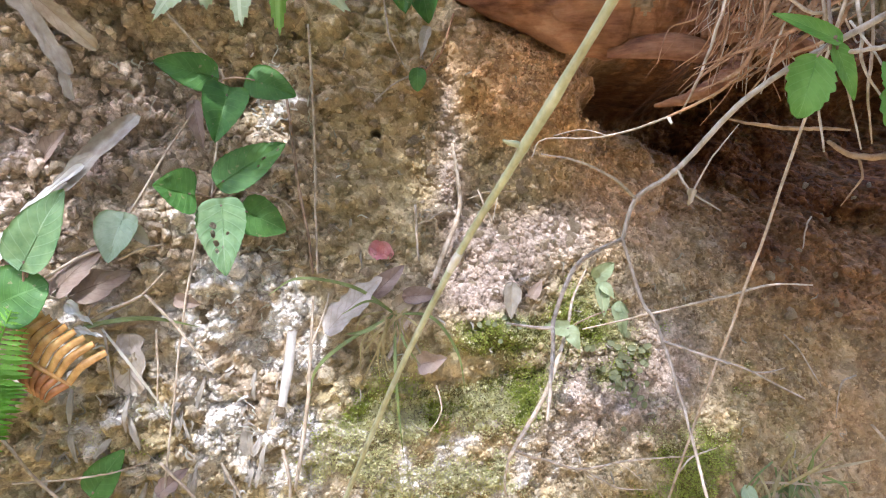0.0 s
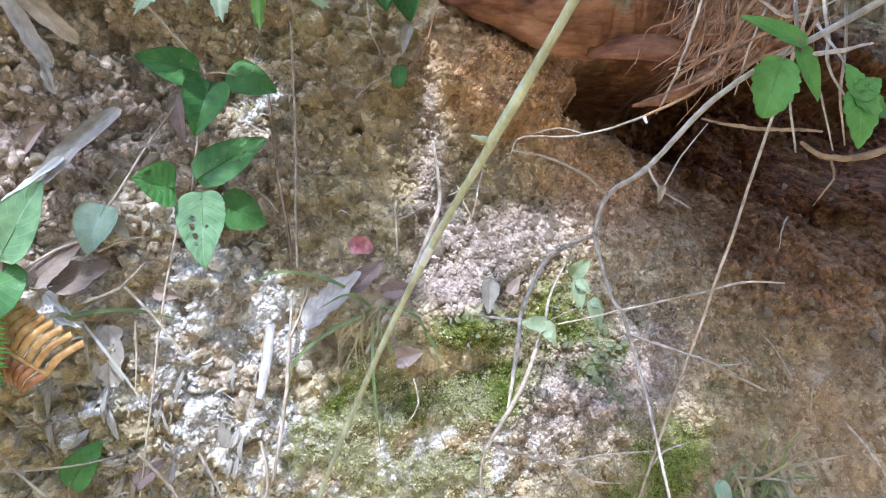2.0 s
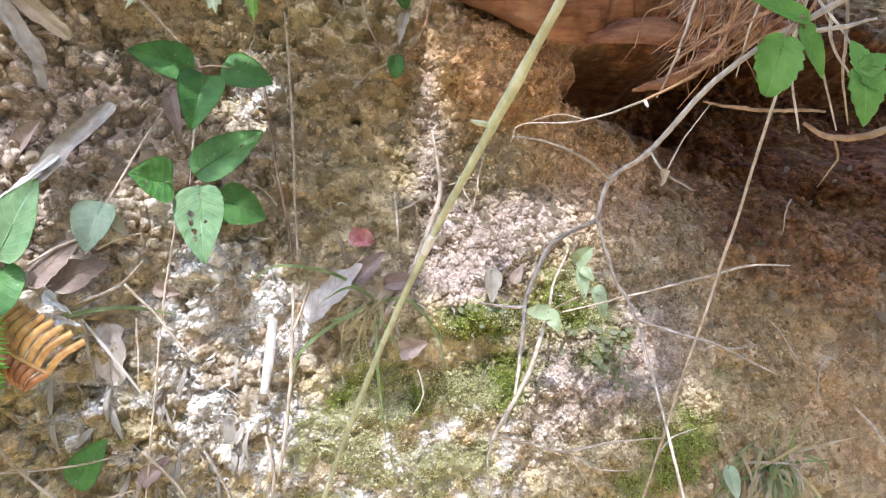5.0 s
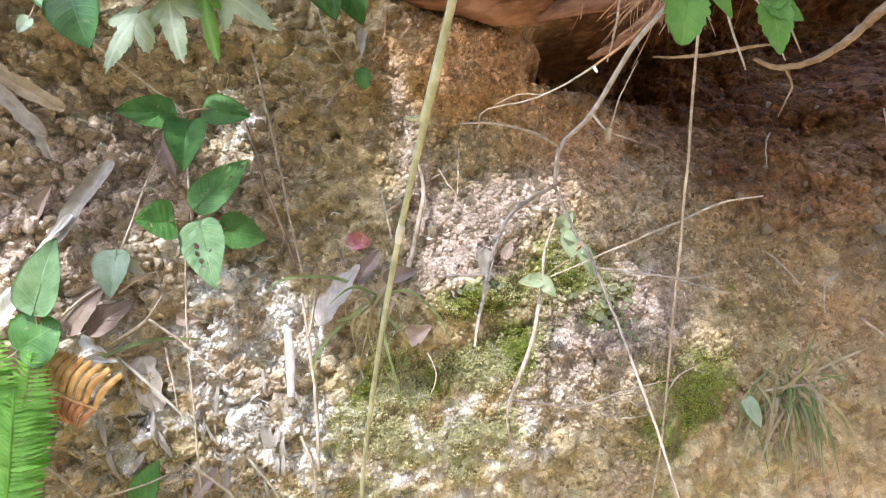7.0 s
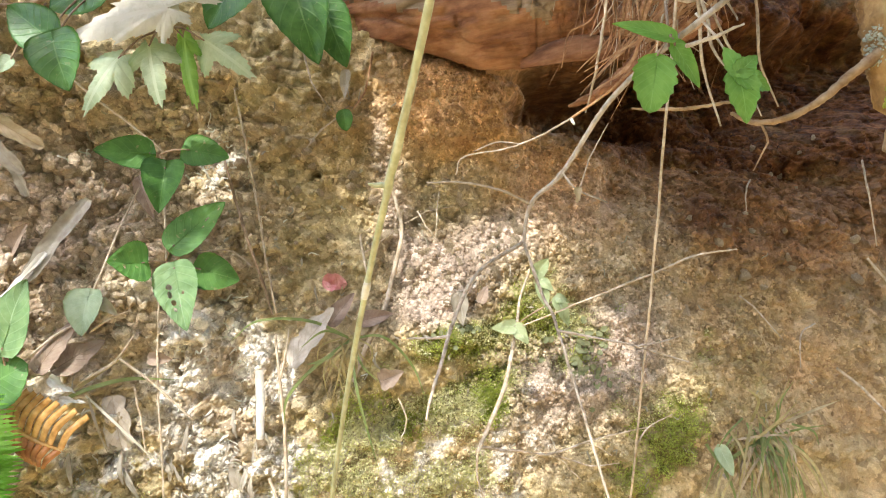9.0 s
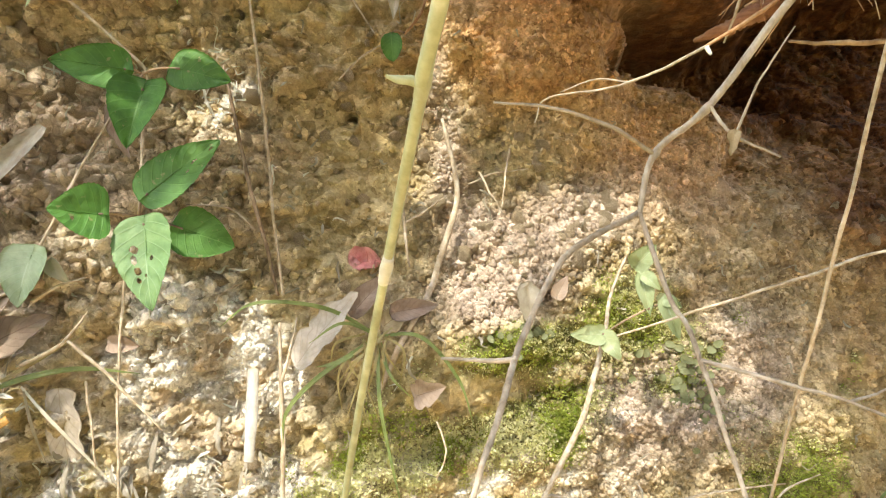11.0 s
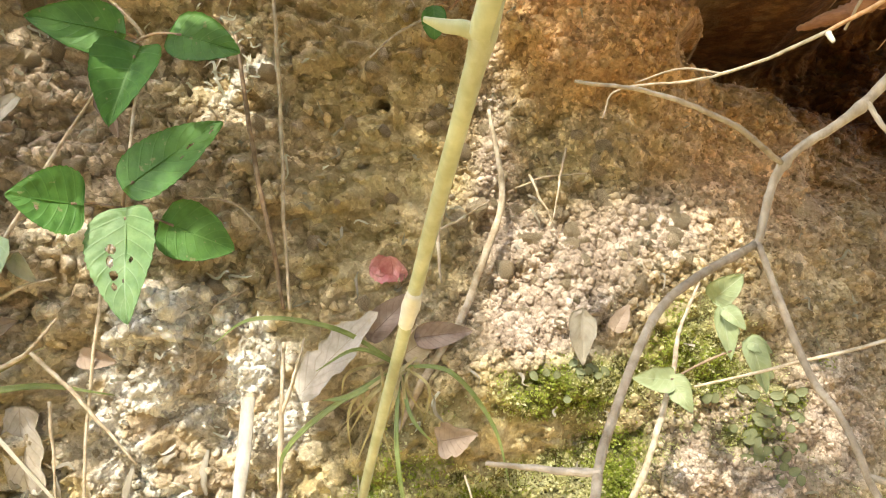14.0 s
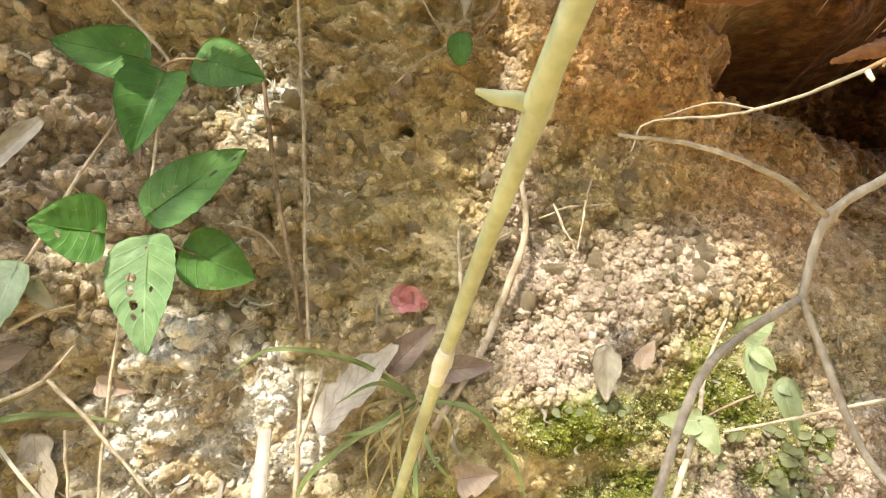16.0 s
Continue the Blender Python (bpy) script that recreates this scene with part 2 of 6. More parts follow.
def soil_material(name, island):
    m, nodes, links, shader = material(name)
    ochre = ramp(nodes, [(0.26, (0.35, 0.265, 0.115)), (0.44, (0.50, 0.40, 0.20)), (0.60, (0.60, 0.51, 0.285)), (0.76, (0.52, 0.40, 0.185))])
    links.new(noise_of(nodes, links, 42, 8, 0.65), ochre.inputs[0])
    # Red earth, its tones taken darker to deepen the cave's shade.
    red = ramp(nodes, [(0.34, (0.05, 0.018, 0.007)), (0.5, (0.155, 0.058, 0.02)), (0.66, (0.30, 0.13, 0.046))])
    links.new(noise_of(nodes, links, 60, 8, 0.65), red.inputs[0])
    pale = ramp(nodes, [(0.30, (0.40, 0.315, 0.245)), (0.50, (0.56, 0.455, 0.365)), (0.70, (0.68, 0.57, 0.47))])
    links.new(noise_of(nodes, links, 90, 6, 0.6), pale.inputs[0])
    green = ramp(nodes, [(0.30, (0.09, 0.10, 0.02)), (0.5, (0.18, 0.20, 0.035)), (0.66, (0.32, 0.31, 0.08)), (0.78, (0.34, 0.25, 0.10))])
    links.new(noise_of(nodes, links, 130, 6, 0.7), green.inputs[0])
    masks = nodes.new("ShaderNodeAttribute")
    masks.attribute_name = "zones"
    split = nodes.new("ShaderNodeSeparateColor")
    links.new(masks.outputs["Color"], split.inputs[0])
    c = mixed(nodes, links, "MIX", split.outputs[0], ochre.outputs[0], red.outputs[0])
    orange = ramp(nodes, [(0.30, (0.37, 0.20, 0.085)), (0.5, (0.61, 0.365, 0.17)), (0.68, (0.72, 0.50, 0.27))])
    links.new(noise_of(nodes, links, 75, 8, 0.65), orange.inputs[0])
    c = mixed(nodes, links, "MIX", masks.outputs["Alpha"], c, orange.outputs[0])
    c = mixed(nodes, links, "MIX", split.outputs[2], c, pale.outputs[0])
    c = mixed(nodes, links, "MIX", split.outputs[1], c, green.outputs[0])
    # White tones of the painted sun flecks.
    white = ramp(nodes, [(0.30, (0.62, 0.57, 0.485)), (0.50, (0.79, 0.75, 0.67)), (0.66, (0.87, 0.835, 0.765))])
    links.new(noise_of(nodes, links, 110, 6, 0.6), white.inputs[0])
    fleck = nodes.new("ShaderNodeAttribute")
    fleck.attribute_name = "sun_fleck"
    c = mixed(nodes, links, "MIX", fleck.outputs["Fac"], c, white.outputs[0])
    bent = nodes.new("ShaderNodeVectorMath")
    bent.operation = "MULTIPLY_ADD"
    stir = add(nodes, "ShaderNodeTexNoise", Scale=180.0, Detail=3.0)
    where = nodes.new("ShaderNodeTexCoord")
    links.new(where.outputs["Object"], stir.inputs["Vector"])
    links.new(stir.outputs["Color"], bent.inputs[0])
    bent.inputs[1].default_value = (0.004, 0.004, 0.004)
    links.new(where.outputs["Object"], bent.inputs[2])
    for size, low, high in ((85.0, (0.74, 0.72, 0.69), (1.20, 1.21, 1.22)), (210.0, (0.86, 0.85, 0.83), (1.13, 1.13, 1.13))):
        patch = add(nodes, "ShaderNodeTexVoronoi", Scale=size)
        links.new(bent.outputs[0], patch.inputs["Vector"])
        grey = nodes.new("ShaderNodeSeparateColor")
        links.new(patch.outputs["Color"], grey.inputs[0])
        shade = ramp(nodes, [(0.1, low), (0.9, high)])
        links.new(grey.outputs[0], shade.inputs[0])
        c = mixed(nodes, links, "MULTIPLY", 1.0, c, shade.outputs[0])
    fine = noise_of(nodes, links, 700, 4, 0.7)
    tone = ramp(nodes, [(0.3, (0.80, 0.79, 0.77)), (0.7, (1.18, 1.18, 1.17))])
    links.new(fine, tone.inputs[0])
    c = mixed(nodes, links, "MULTIPLY", 1.0, c, tone.outputs[0])
    if island:
        own = ramp(nodes, [(0.0, (0.78, 0.76, 0.72)), (0.5, (1.0, 1.0, 0.98)), (1.0, (1.22, 1.23, 1.24))])
        links.new(nodes.new("ShaderNodeObjectInfo").outputs["Random"] if island == "object" else nodes.new("ShaderNodeNewGeometry").outputs["Random Per Island"], own.inputs[0])
        c = mixed(nodes, links, "MULTIPLY", 1.0, c, own.outputs[0])
    links.new(c, shader.inputs["Base Color"])
    shader.inputs["Roughness"].default_value = 0.92
    shader.inputs["Specular IOR Level"].default_value = 0.25
    grit = add(nodes, "ShaderNodeTexVoronoi", Scale=420.0)
    links.new(bent.outputs[0], grit.inputs["Vector"])
    both = nodes.new("ShaderNodeMath")
    both.operation = "SUBTRACT"
    links.new(noise_of(nodes, links, 800, 6, 0.75), both.inputs[0])
    links.new(grit.outputs["Distance"], both.inputs[1])
    bumped(nodes, links, shader, both.outputs[0], 0.9, 0.0013)
    return m


def leaf_material(name, low, high, vein, through_share=0.4, rough=0.45, spots=0.0):
    """A living leaf: veins along the unwrapped blade, light coming through."""
    m, nodes, links, shader = material(name)
    base = ramp(nodes, [(0.35, low), (0.65, high)])
    links.new(noise_of(nodes, links, 110, 5, 0.6), base.inputs[0])
    uv = nodes.new("ShaderNodeUVMap")
    parts = nodes.new("ShaderNodeSeparateXYZ")
    links.new(uv.outputs[0], parts.inputs[0])

    def sums(op, a, b):
        n = nodes.new("ShaderNodeMath")
        n.operation = op
        for socket, value in zip(n.inputs, (a, b)):
            if hasattr(value, "is_output"):
                links.new(value, socket)
            elif value is not None:
                socket.default_value = value
        return n.outputs[0]
    across = sums("ABSOLUTE", sums("SUBTRACT", parts.outputs[1], 0.5), None)
    wave = sums("SINE", sums("MULTIPLY", sums("SUBTRACT", parts.outputs[0], sums("MULTIPLY", across, 0.62)), 44.0), None)
    side = sums("POWER", sums("MAXIMUM", wave, 0.0), 14.0)
    middle = sums("LESS_THAN", across, 0.014)
    veins = sums("MAXIMUM", sums("MULTIPLY", side, 0.42), sums("MULTIPLY", middle, 0.9))
    c = mixed(nodes, links, "MIX", veins, base.outputs[0], vein)
    if spots:
        spot = ramp(nodes, [(0.66, (0, 0, 0)), (0.70, (1, 1, 1))])
        links.new(noise_of(nodes, links, 260, 3, 0.5), spot.inputs[0])
        c = mixed(nodes, links, "MIX", sums("MULTIPLY", spot.outputs[0], spots), c, (0.42, 0.36, 0.2))
    links.new(c, shader.inputs["Base Color"])
    shader.inputs["Roughness"].default_value = rough
    thin = nodes.new("ShaderNodeBsdfTranslucent")
    links.new(mixed(nodes, links, "MULTIPLY", 1.0, c, (1.1, 1.3, 0.5)), thin.inputs[0])
    both = nodes.new("ShaderNodeMixShader")
    both.inputs[0].default_value = through_share
    links.new(shader.outputs[0], both.inputs[1])
    links.new(thin.outputs[0], both.inputs[2])
    links.new(both.outputs[0], nodes["Material Output"].inputs["Surface"])
    dents = sums("SUBTRACT", noise_of(nodes, links, 300, 4, 0.6), sums("MULTIPLY", veins, 0.8))
    bumped(nodes, links, shader, dents, 0.55, 0.0008)
    return m


def fibre_material(name, dark, mid, light, scale=220, stretch=(1, 1, 1), rough=0.7, bump=0.5, depth=0.0006):
    """Wood, bark, straw and dry stems: streaks of three tones."""
    m, nodes, links, shader = material(name)
    coords, mapping = nodes.new("ShaderNodeTexCoord"), nodes.new("ShaderNodeMapping")
    mapping.inputs["Scale"].default_value = stretch
    links.new(coords.outputs["Object"], mapping.inputs["Vector"])
    tones = ramp(nodes, [(0.32, dark), (0.5, mid), (0.7, light)])
    links.new(noise_of(nodes, links, scale, 8, 0.65, mapping.outputs[0]), tones.inputs[0])
    blotch = ramp(nodes, [(0.35, (0.68, 0.66, 0.62)), (0.65, (1.12, 1.12, 1.12))])
    links.new(noise_of(nodes, links, 55, 4, 0.6), blotch.inputs[0])
    links.new(mixed(nodes, links, "MULTIPLY", 1.0, tones.outputs[0], blotch.outputs[0]), shader.inputs["Base Color"])
    shader.inputs["Roughness"].default_value = rough
    bumped(nodes, links, shader, noise_of(nodes, links, scale * 1.6, 8, 0.7, mapping.outputs[0]), bump, depth)
    return m


SOIL = soil_material("earth", "")
CRUMB = soil_material("crumbled_earth", "island")
CLOD = soil_material("clod_earth", "object")
LEAF = leaf_material("vine_leaf", (0.080, 0.205, 0.036), (0.13, 0.305, 0.06), (0.16, 0.34, 0.085), 0.36, 0.55, 0.5)
LEAF_DARK = leaf_material("dark_leaf", (0.055, 0.155, 0.03), (0.095, 0.24, 0.05), (0.13, 0.28, 0.075), 0.36, 0.38, 0.2)
LEAF_BRIGHT = leaf_material("bright_leaf", (0.17, 0.35, 0.06), (0.25, 0.46, 0.10), (0.29, 0.50, 0.14), 0.45, 0.5)
LEAF_PALE = leaf_material("pale_leaf", (0.33, 0.42, 0.27), (0.47, 0.56, 0.40), (0.50, 0.58, 0.43), 0.35, 0.55)
LEAF_CREAM = leaf_material("cream_leaf", (0.42, 0.40, 0.325), (0.53, 0.51, 0.43), (0.48, 0.46, 0.38), 0.2, 0.6)
LEAF_SPRIG = leaf_material("sprig_leaf", (0.32, 0.38, 0.19), (0.42, 0.48, 0.28), (0.48, 0.52, 0.34), 0.25, 0.6)
LEAF_FERN = leaf_material("fern_leaf", (0.22, 0.46, 0.05), (0.34, 0.60, 0.10), (0.38, 0.62, 0.16), 0.5, 0.5)
LEAF_GREY = leaf_material("grey_dead_leaf", (0.37, 0.325, 0.26), (0.57, 0.52, 0.45), (0.36, 0.30, 0.23), 0.1, 0.8, 0.25)
LEAF_BROWN = leaf_material("brown_dead_leaf", (0.25, 0.18, 0.125), (0.39, 0.30, 0.225), (0.22, 0.15, 0.10), 0.1, 0.75)
LEAF_PURPLE = leaf_material("purple_dead_leaf", (0.22, 0.155, 0.115), (0.36, 0.275, 0.22), (0.19, 0.125, 0.09), 0.1, 0.7)
LEAF_STRAW = leaf_material("straw_leaf", (0.40, 0.31, 0.18), (0.56, 0.47, 0.32), (0.34, 0.25, 0.14), 0.2, 0.7)
LEAF_ASH = leaf_material("ashen_blade", (0.30, 0.26, 0.20), (0.46, 0.42, 0.34), (0.34, 0.30, 0.24), 0.2, 0.6)
PETAL = leaf_material("red_petal", (0.68, 0.25, 0.27), (0.86, 0.50, 0.49), (0.66, 0.26, 0.27), 0.25, 0.6)
GRASS = leaf_material("grass_blade", (0.19, 0.235, 0.07), (0.30, 0.34, 0.125), (0.20, 0.34, 0.12), 0.35, 0.5)
GRASS_DRY = leaf_material("dry_grass_blade", (0.34, 0.26, 0.10), (0.52, 0.44, 0.22), (0.40, 0.32, 0.16), 0.3, 0.6)
ROSETTE = leaf_material("rosette_leaf", (0.17, 0.19, 0.085), (0.27, 0.29, 0.15), (0.30, 0.31, 0.17), 0.2, 0.6)
LEAF_SOFT = leaf_material("soft_leaf", (0.15, 0.27, 0.10), (0.25, 0.39, 0.17), (0.33, 0.46, 0.25), 0.35, 0.55)
# Dry scraps, whitened in place of the sun on them.
LITTER_WHITE = leaf_material("sunlit_litter", (0.62, 0.59, 0.52), (0.74, 0.72, 0.66), (0.66, 0.63, 0.56), 0.2, 0.7)
CANOPY = leaf_material("shrub_leaf", (0.03, 0.10, 0.02), (0.06, 0.17, 0.03), (0.1, 0.2, 0.05), 0.25, 0.5)
STALK = fibre_material("stalk", (0.355, 0.365, 0.19), (0.44, 0.45, 0.25), (0.56, 0.57, 0.375), 140, (1, 1, 0.25), 0.5, 0.3)
STALK_PALE = fibre_material("stalk_joint", (0.52, 0.50, 0.38), (0.66, 0.64, 0.52), (0.76, 0.74, 0.64), 120, (1, 1, 1), 0.6, 0.3)
TWIG = fibre_material("grey_twig", (0.32, 0.262, 0.185), (0.46, 0.39, 0.295), (0.60, 0.53, 0.43), 260, (1, 1, 0.6), 0.85, 1.0)
# Grey twig's tones, browned and darkened for the shade on the fork ends.
TWIG_SHADED = fibre_material("shaded_twig", (0.26, 0.20, 0.13), (0.39, 0.315, 0.22), (0.50, 0.43, 0.325), 260, (1, 1, 0.6), 0.88, 1.0)
BLEACHED = fibre_material("bleached_wood", (0.42, 0.39, 0.33), (0.56, 0.53, 0.465), (0.68, 0.65, 0.59), 220, (1, 1, 0.4), 0.85, 0.6)
STRAW = fibre_material("straw", (0.35, 0.265, 0.165), (0.53, 0.44, 0.315), (0.67, 0.60, 0.49), 200, (1, 1, 1), 0.75, 0.5)
VINE = fibre_material("vine_stem", (0.16, 0.10, 0.055), (0.30, 0.21, 0.13), (0.42, 0.33, 0.23), 200, (1, 1, 1), 0.7, 0.5)
ROOT = fibre_material("root_fibre", (0.27, 0.13, 0.055), (0.45, 0.25, 0.12), (0.58, 0.40, 0.24), 150, (1, 1, 1), 0.8, 0.5)
ROOT_TAN = fibre_material("tan_root", (0.26, 0.155, 0.075), (0.41, 0.275, 0.15), (0.52, 0.38, 0.235), 130, (1, 1, 1), 0.75, 0.6)
LOG = fibre_material("rotten_wood", (0.16, 0.06, 0.028), (0.36, 0.168, 0.08), (0.50, 0.285, 0.155), 38, (0.35, 1, 2.4), 0.85, 0.9, 0.004)
LOG_GREY = fibre_material("weathered_wood", (0.13, 0.085, 0.05), (0.30, 0.215, 0.135), (0.42, 0.33, 0.22), 45, (0.35, 1, 2.4), 0.9, 0.9, 0.004)
BRONZE = fibre_material("bronze_rib", (0.36, 0.17, 0.045), (0.56, 0.32, 0.10), (0.72, 0.48, 0.20), 120, (1, 1, 1), 0.22, 0.2)
BRONZE_RED = fibre_material("bronze_red_rib", (0.30, 0.11, 0.035), (0.48, 0.20, 0.06), (0.62, 0.31, 0.11), 120, (1, 1, 1), 0.22, 0.2)
BARK = fibre_material("mossy_bark", (0.20, 0.115, 0.04), (0.42, 0.26, 0.10), (0.52, 0.37, 0.17), 60, (1, 1, 0.4), 0.85, 0.8, 0.002)
MOSS = leaf_material("moss_leaf", (0.27, 0.32, 0.05), (0.50, 0.54, 0.13), (0.36, 0.40, 0.10), 0.35, 0.6)
MOSS_DRY = leaf_material("dry_moss_leaf", (0.58, 0.53, 0.31), (0.76, 0.71, 0.49), (0.70, 0.65, 0.45), 0.3, 0.7)
LICHEN = fibre_material("lichen", (0.36, 0.40, 0.32), (0.50, 0.54, 0.45), (0.62, 0.65, 0.56), 300, (1, 1, 1), 0.9, 0.8)


# ---- builders ----
def mesh_of(name, verts, faces, mat, smooth=True, uvs=None):
    """verts: an array; faces: lists of numbers, or one array of triangles or quads."""
    me = bpy.data.meshes.new(name)
    if isinstance(faces, np.ndarray):
        n, k = faces.shape
        me.vertices.add(len(verts))
        me.vertices.foreach_set("co", np.asarray(verts, np.float32).ravel())
        me.loops.add(n * k)
        me.loops.foreach_set("vertex_index", faces.astype(np.int32).ravel())
        me.polygons.add(n)
        me.polygons.foreach_set("loop_start", np.arange(0, n * k, k, dtype=np.int32))
        me.polygons.foreach_set("loop_total", np.full(n, k, np.int32))
        me.update(calc_edges=True)
    else:
        me.from_pydata([tuple(v) for v in verts], [], faces)
    if uvs is not None:
        layer = me.uv_layers.new(name="UVMap")
        index = np.empty(len(me.loops), np.int32)
        me.loops.foreach_get("vertex_index", index)
        layer.data.foreach_set("uv", np.asarray(uvs, np.float32)[index].ravel())
    me.polygons.foreach_set("use_smooth", np.broadcast_to(smooth, len(me.polygons)).astype(bool))
    me.materials.append(mat)
    return me


def zone_colours(me, places, wet=0.85):
    """Which earth lies where: red darkened for shade, mossy, pale; also painted sun flecks."""
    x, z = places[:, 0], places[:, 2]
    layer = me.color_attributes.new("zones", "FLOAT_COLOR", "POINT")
    layer.data.foreach_set("color", np.stack([red_shade_mask(x, z), moss_mask(x, z) * wet, pale_mask(x, z), orange_mask(x, z)], 1).astype(np.float32).ravel())
    fleck = me.attributes.new("sun_fleck", "FLOAT", "POINT")
    fleck.data.foreach_set("value", sun_fleck_mask(x, z).astype(np.float32))


def thing(name, origin, label, category, group="", kind=""):
    ob = new(name)
    ob.empty_display_size = 0.01
    ob.matrix_world = BASE @ Matrix.Translation(origin)
    ob["origin"] = [float(c) for c in origin]
    return tagged(ob, label, category, group, kind)


def part(name, shape, mat, parent, label="", smooth=True):
    """shape: verts from the first eye, faces, and perhaps uvs."""
    verts, faces, *uvs = shape
    origin = np.array(parent["origin"])
    ob = new(name, mesh_of(name, np.asarray(verts) - origin, faces, mat, smooth, uvs[0] if uvs else None))
    ob.parent = parent
    ob["origin"] = [float(c) for c in origin]
    return tagged(ob, label)


def single(name, shape, mat, label, category, group="", kind="", smooth=True):
    """A thing that is one mesh."""
    verts, faces, *uvs = shape
    origin = np.asarray(verts).mean(0)
    ob = new(name, mesh_of(name, np.asarray(verts) - origin, faces, mat, smooth, uvs[0] if uvs else None))
    ob.matrix_world = BASE @ Matrix.Translation(origin)
    ob["origin"] = [float(c) for c in origin]
    return tagged(ob, label, category, group, kind)


def rested(points, out=0.0015):
    """The same points, none of them under the soil."""
    p = np.array(points, float)
    p[:, 1] = np.minimum(p[:, 1], surface(p[:, 0], p[:, 2], out)[:, 1])
    return p


def lifted(shape, out=0.001):
    """A shape moved out of the soil until most of it lies free."""
    verts, *rest = shape
    v = np.array(verts)
    v[:, 1] -= max(0.0, float(np.quantile(v[:, 1] - surface(v[:, 0], v[:, 2], out)[:, 1], 0.8)))
    return (v, *rest)


def spline(points, n=8):
    p = np.array(points, float)
    q = np.vstack([2 * p[0] - p[1], p, 2 * p[-1] - p[-2]])
    u = np.linspace(0, 1, n, endpoint=False)[:, None]
    out = []
    for i in range(1, len(q) - 2):
        a, b, c, d = q[i - 1:i + 3]
        out.append(0.5 * (2 * b + (c - a) * u + (2 * a - 5 * b + 4 * c - d) * u ** 2 + (-a + 3 * b - 3 * c + d) * u ** 3))
    return np.vstack(out + [q[-2:-1]])


def frames_along(line):
    t = np.gradient(line, axis=0)
    t /= np.linalg.norm(t, axis=1)[:, None] + 1e-12
    ref = np.array((0.0, -1.0, 0.05))
    a = ref - t * (t @ ref)[:, None]
    a /= np.linalg.norm(a, axis=1)[:, None] + 1e-12
    return t, a, np.cross(t, a)


def tube(points, radii, n=8, sides=8, rough=0.12, wander=0.0, knots=()):
    """A stem with closed ends. radii: along the points; knots: (share of the length, swelling, length)."""
    line = spline(points, n)
    m = len(line)
    s = np.linspace(0, 1, m)
    r = np.interp(s, np.linspace(0, 1, len(radii)), radii)
    for place, swell, long in knots:
        r = r * (1 + swell * np.exp(-((s - place) / long) ** 2))
    if wander:
        shift = np.stack([np.convolve(rng.normal(0, 1, m + 4), np.ones(5) / 5, "valid") for _ in range(3)], 1)
        line = line + shift * wander * np.sin(np.pi * s)[:, None]
    t, a, b = frames_along(line)
    ang = np.linspace(0, 2 * np.pi, sides, endpoint=False)
    jit = 1 + rough * rng.uniform(-1, 1, (m, sides))
    verts = line[:, None] + (np.cos(ang)[None, :, None] * a[:, None] + np.sin(ang)[None, :, None] * b[:, None]) * (r[:, None] * jit)[..., None]
    verts = np.vstack([verts.reshape(-1, 3), line[:1] - t[:1] * r[0] * 0.3, line[-1:] + t[-1:] * r[-1] * 0.5])
    faces = [(i * sides + k, i * sides + (k + 1) % sides, (i + 1) * sides + (k + 1) % sides, (i + 1) * sides + k) for i in range(m - 1) for k in range(sides)]
    faces += [(m * sides, (k + 1) % sides, k) for k in range(sides)] + [(m * sides + 1, (m - 1) * sides + k, (m - 1) * sides + (k + 1) % sides) for k in range(sides)]
    return verts, faces


def joined(shapes):
    verts, faces, uvs, n = [], [], [], 0
    for v, f, *u in shapes:
        verts.append(np.asarray(v))
        faces += [tuple(i + n for i in g) for g in f]
        uvs += list(u[:1])
        n += len(v)
    return (np.vstack(verts), faces, np.vstack(uvs)) if uvs else (np.vstack(verts), faces)


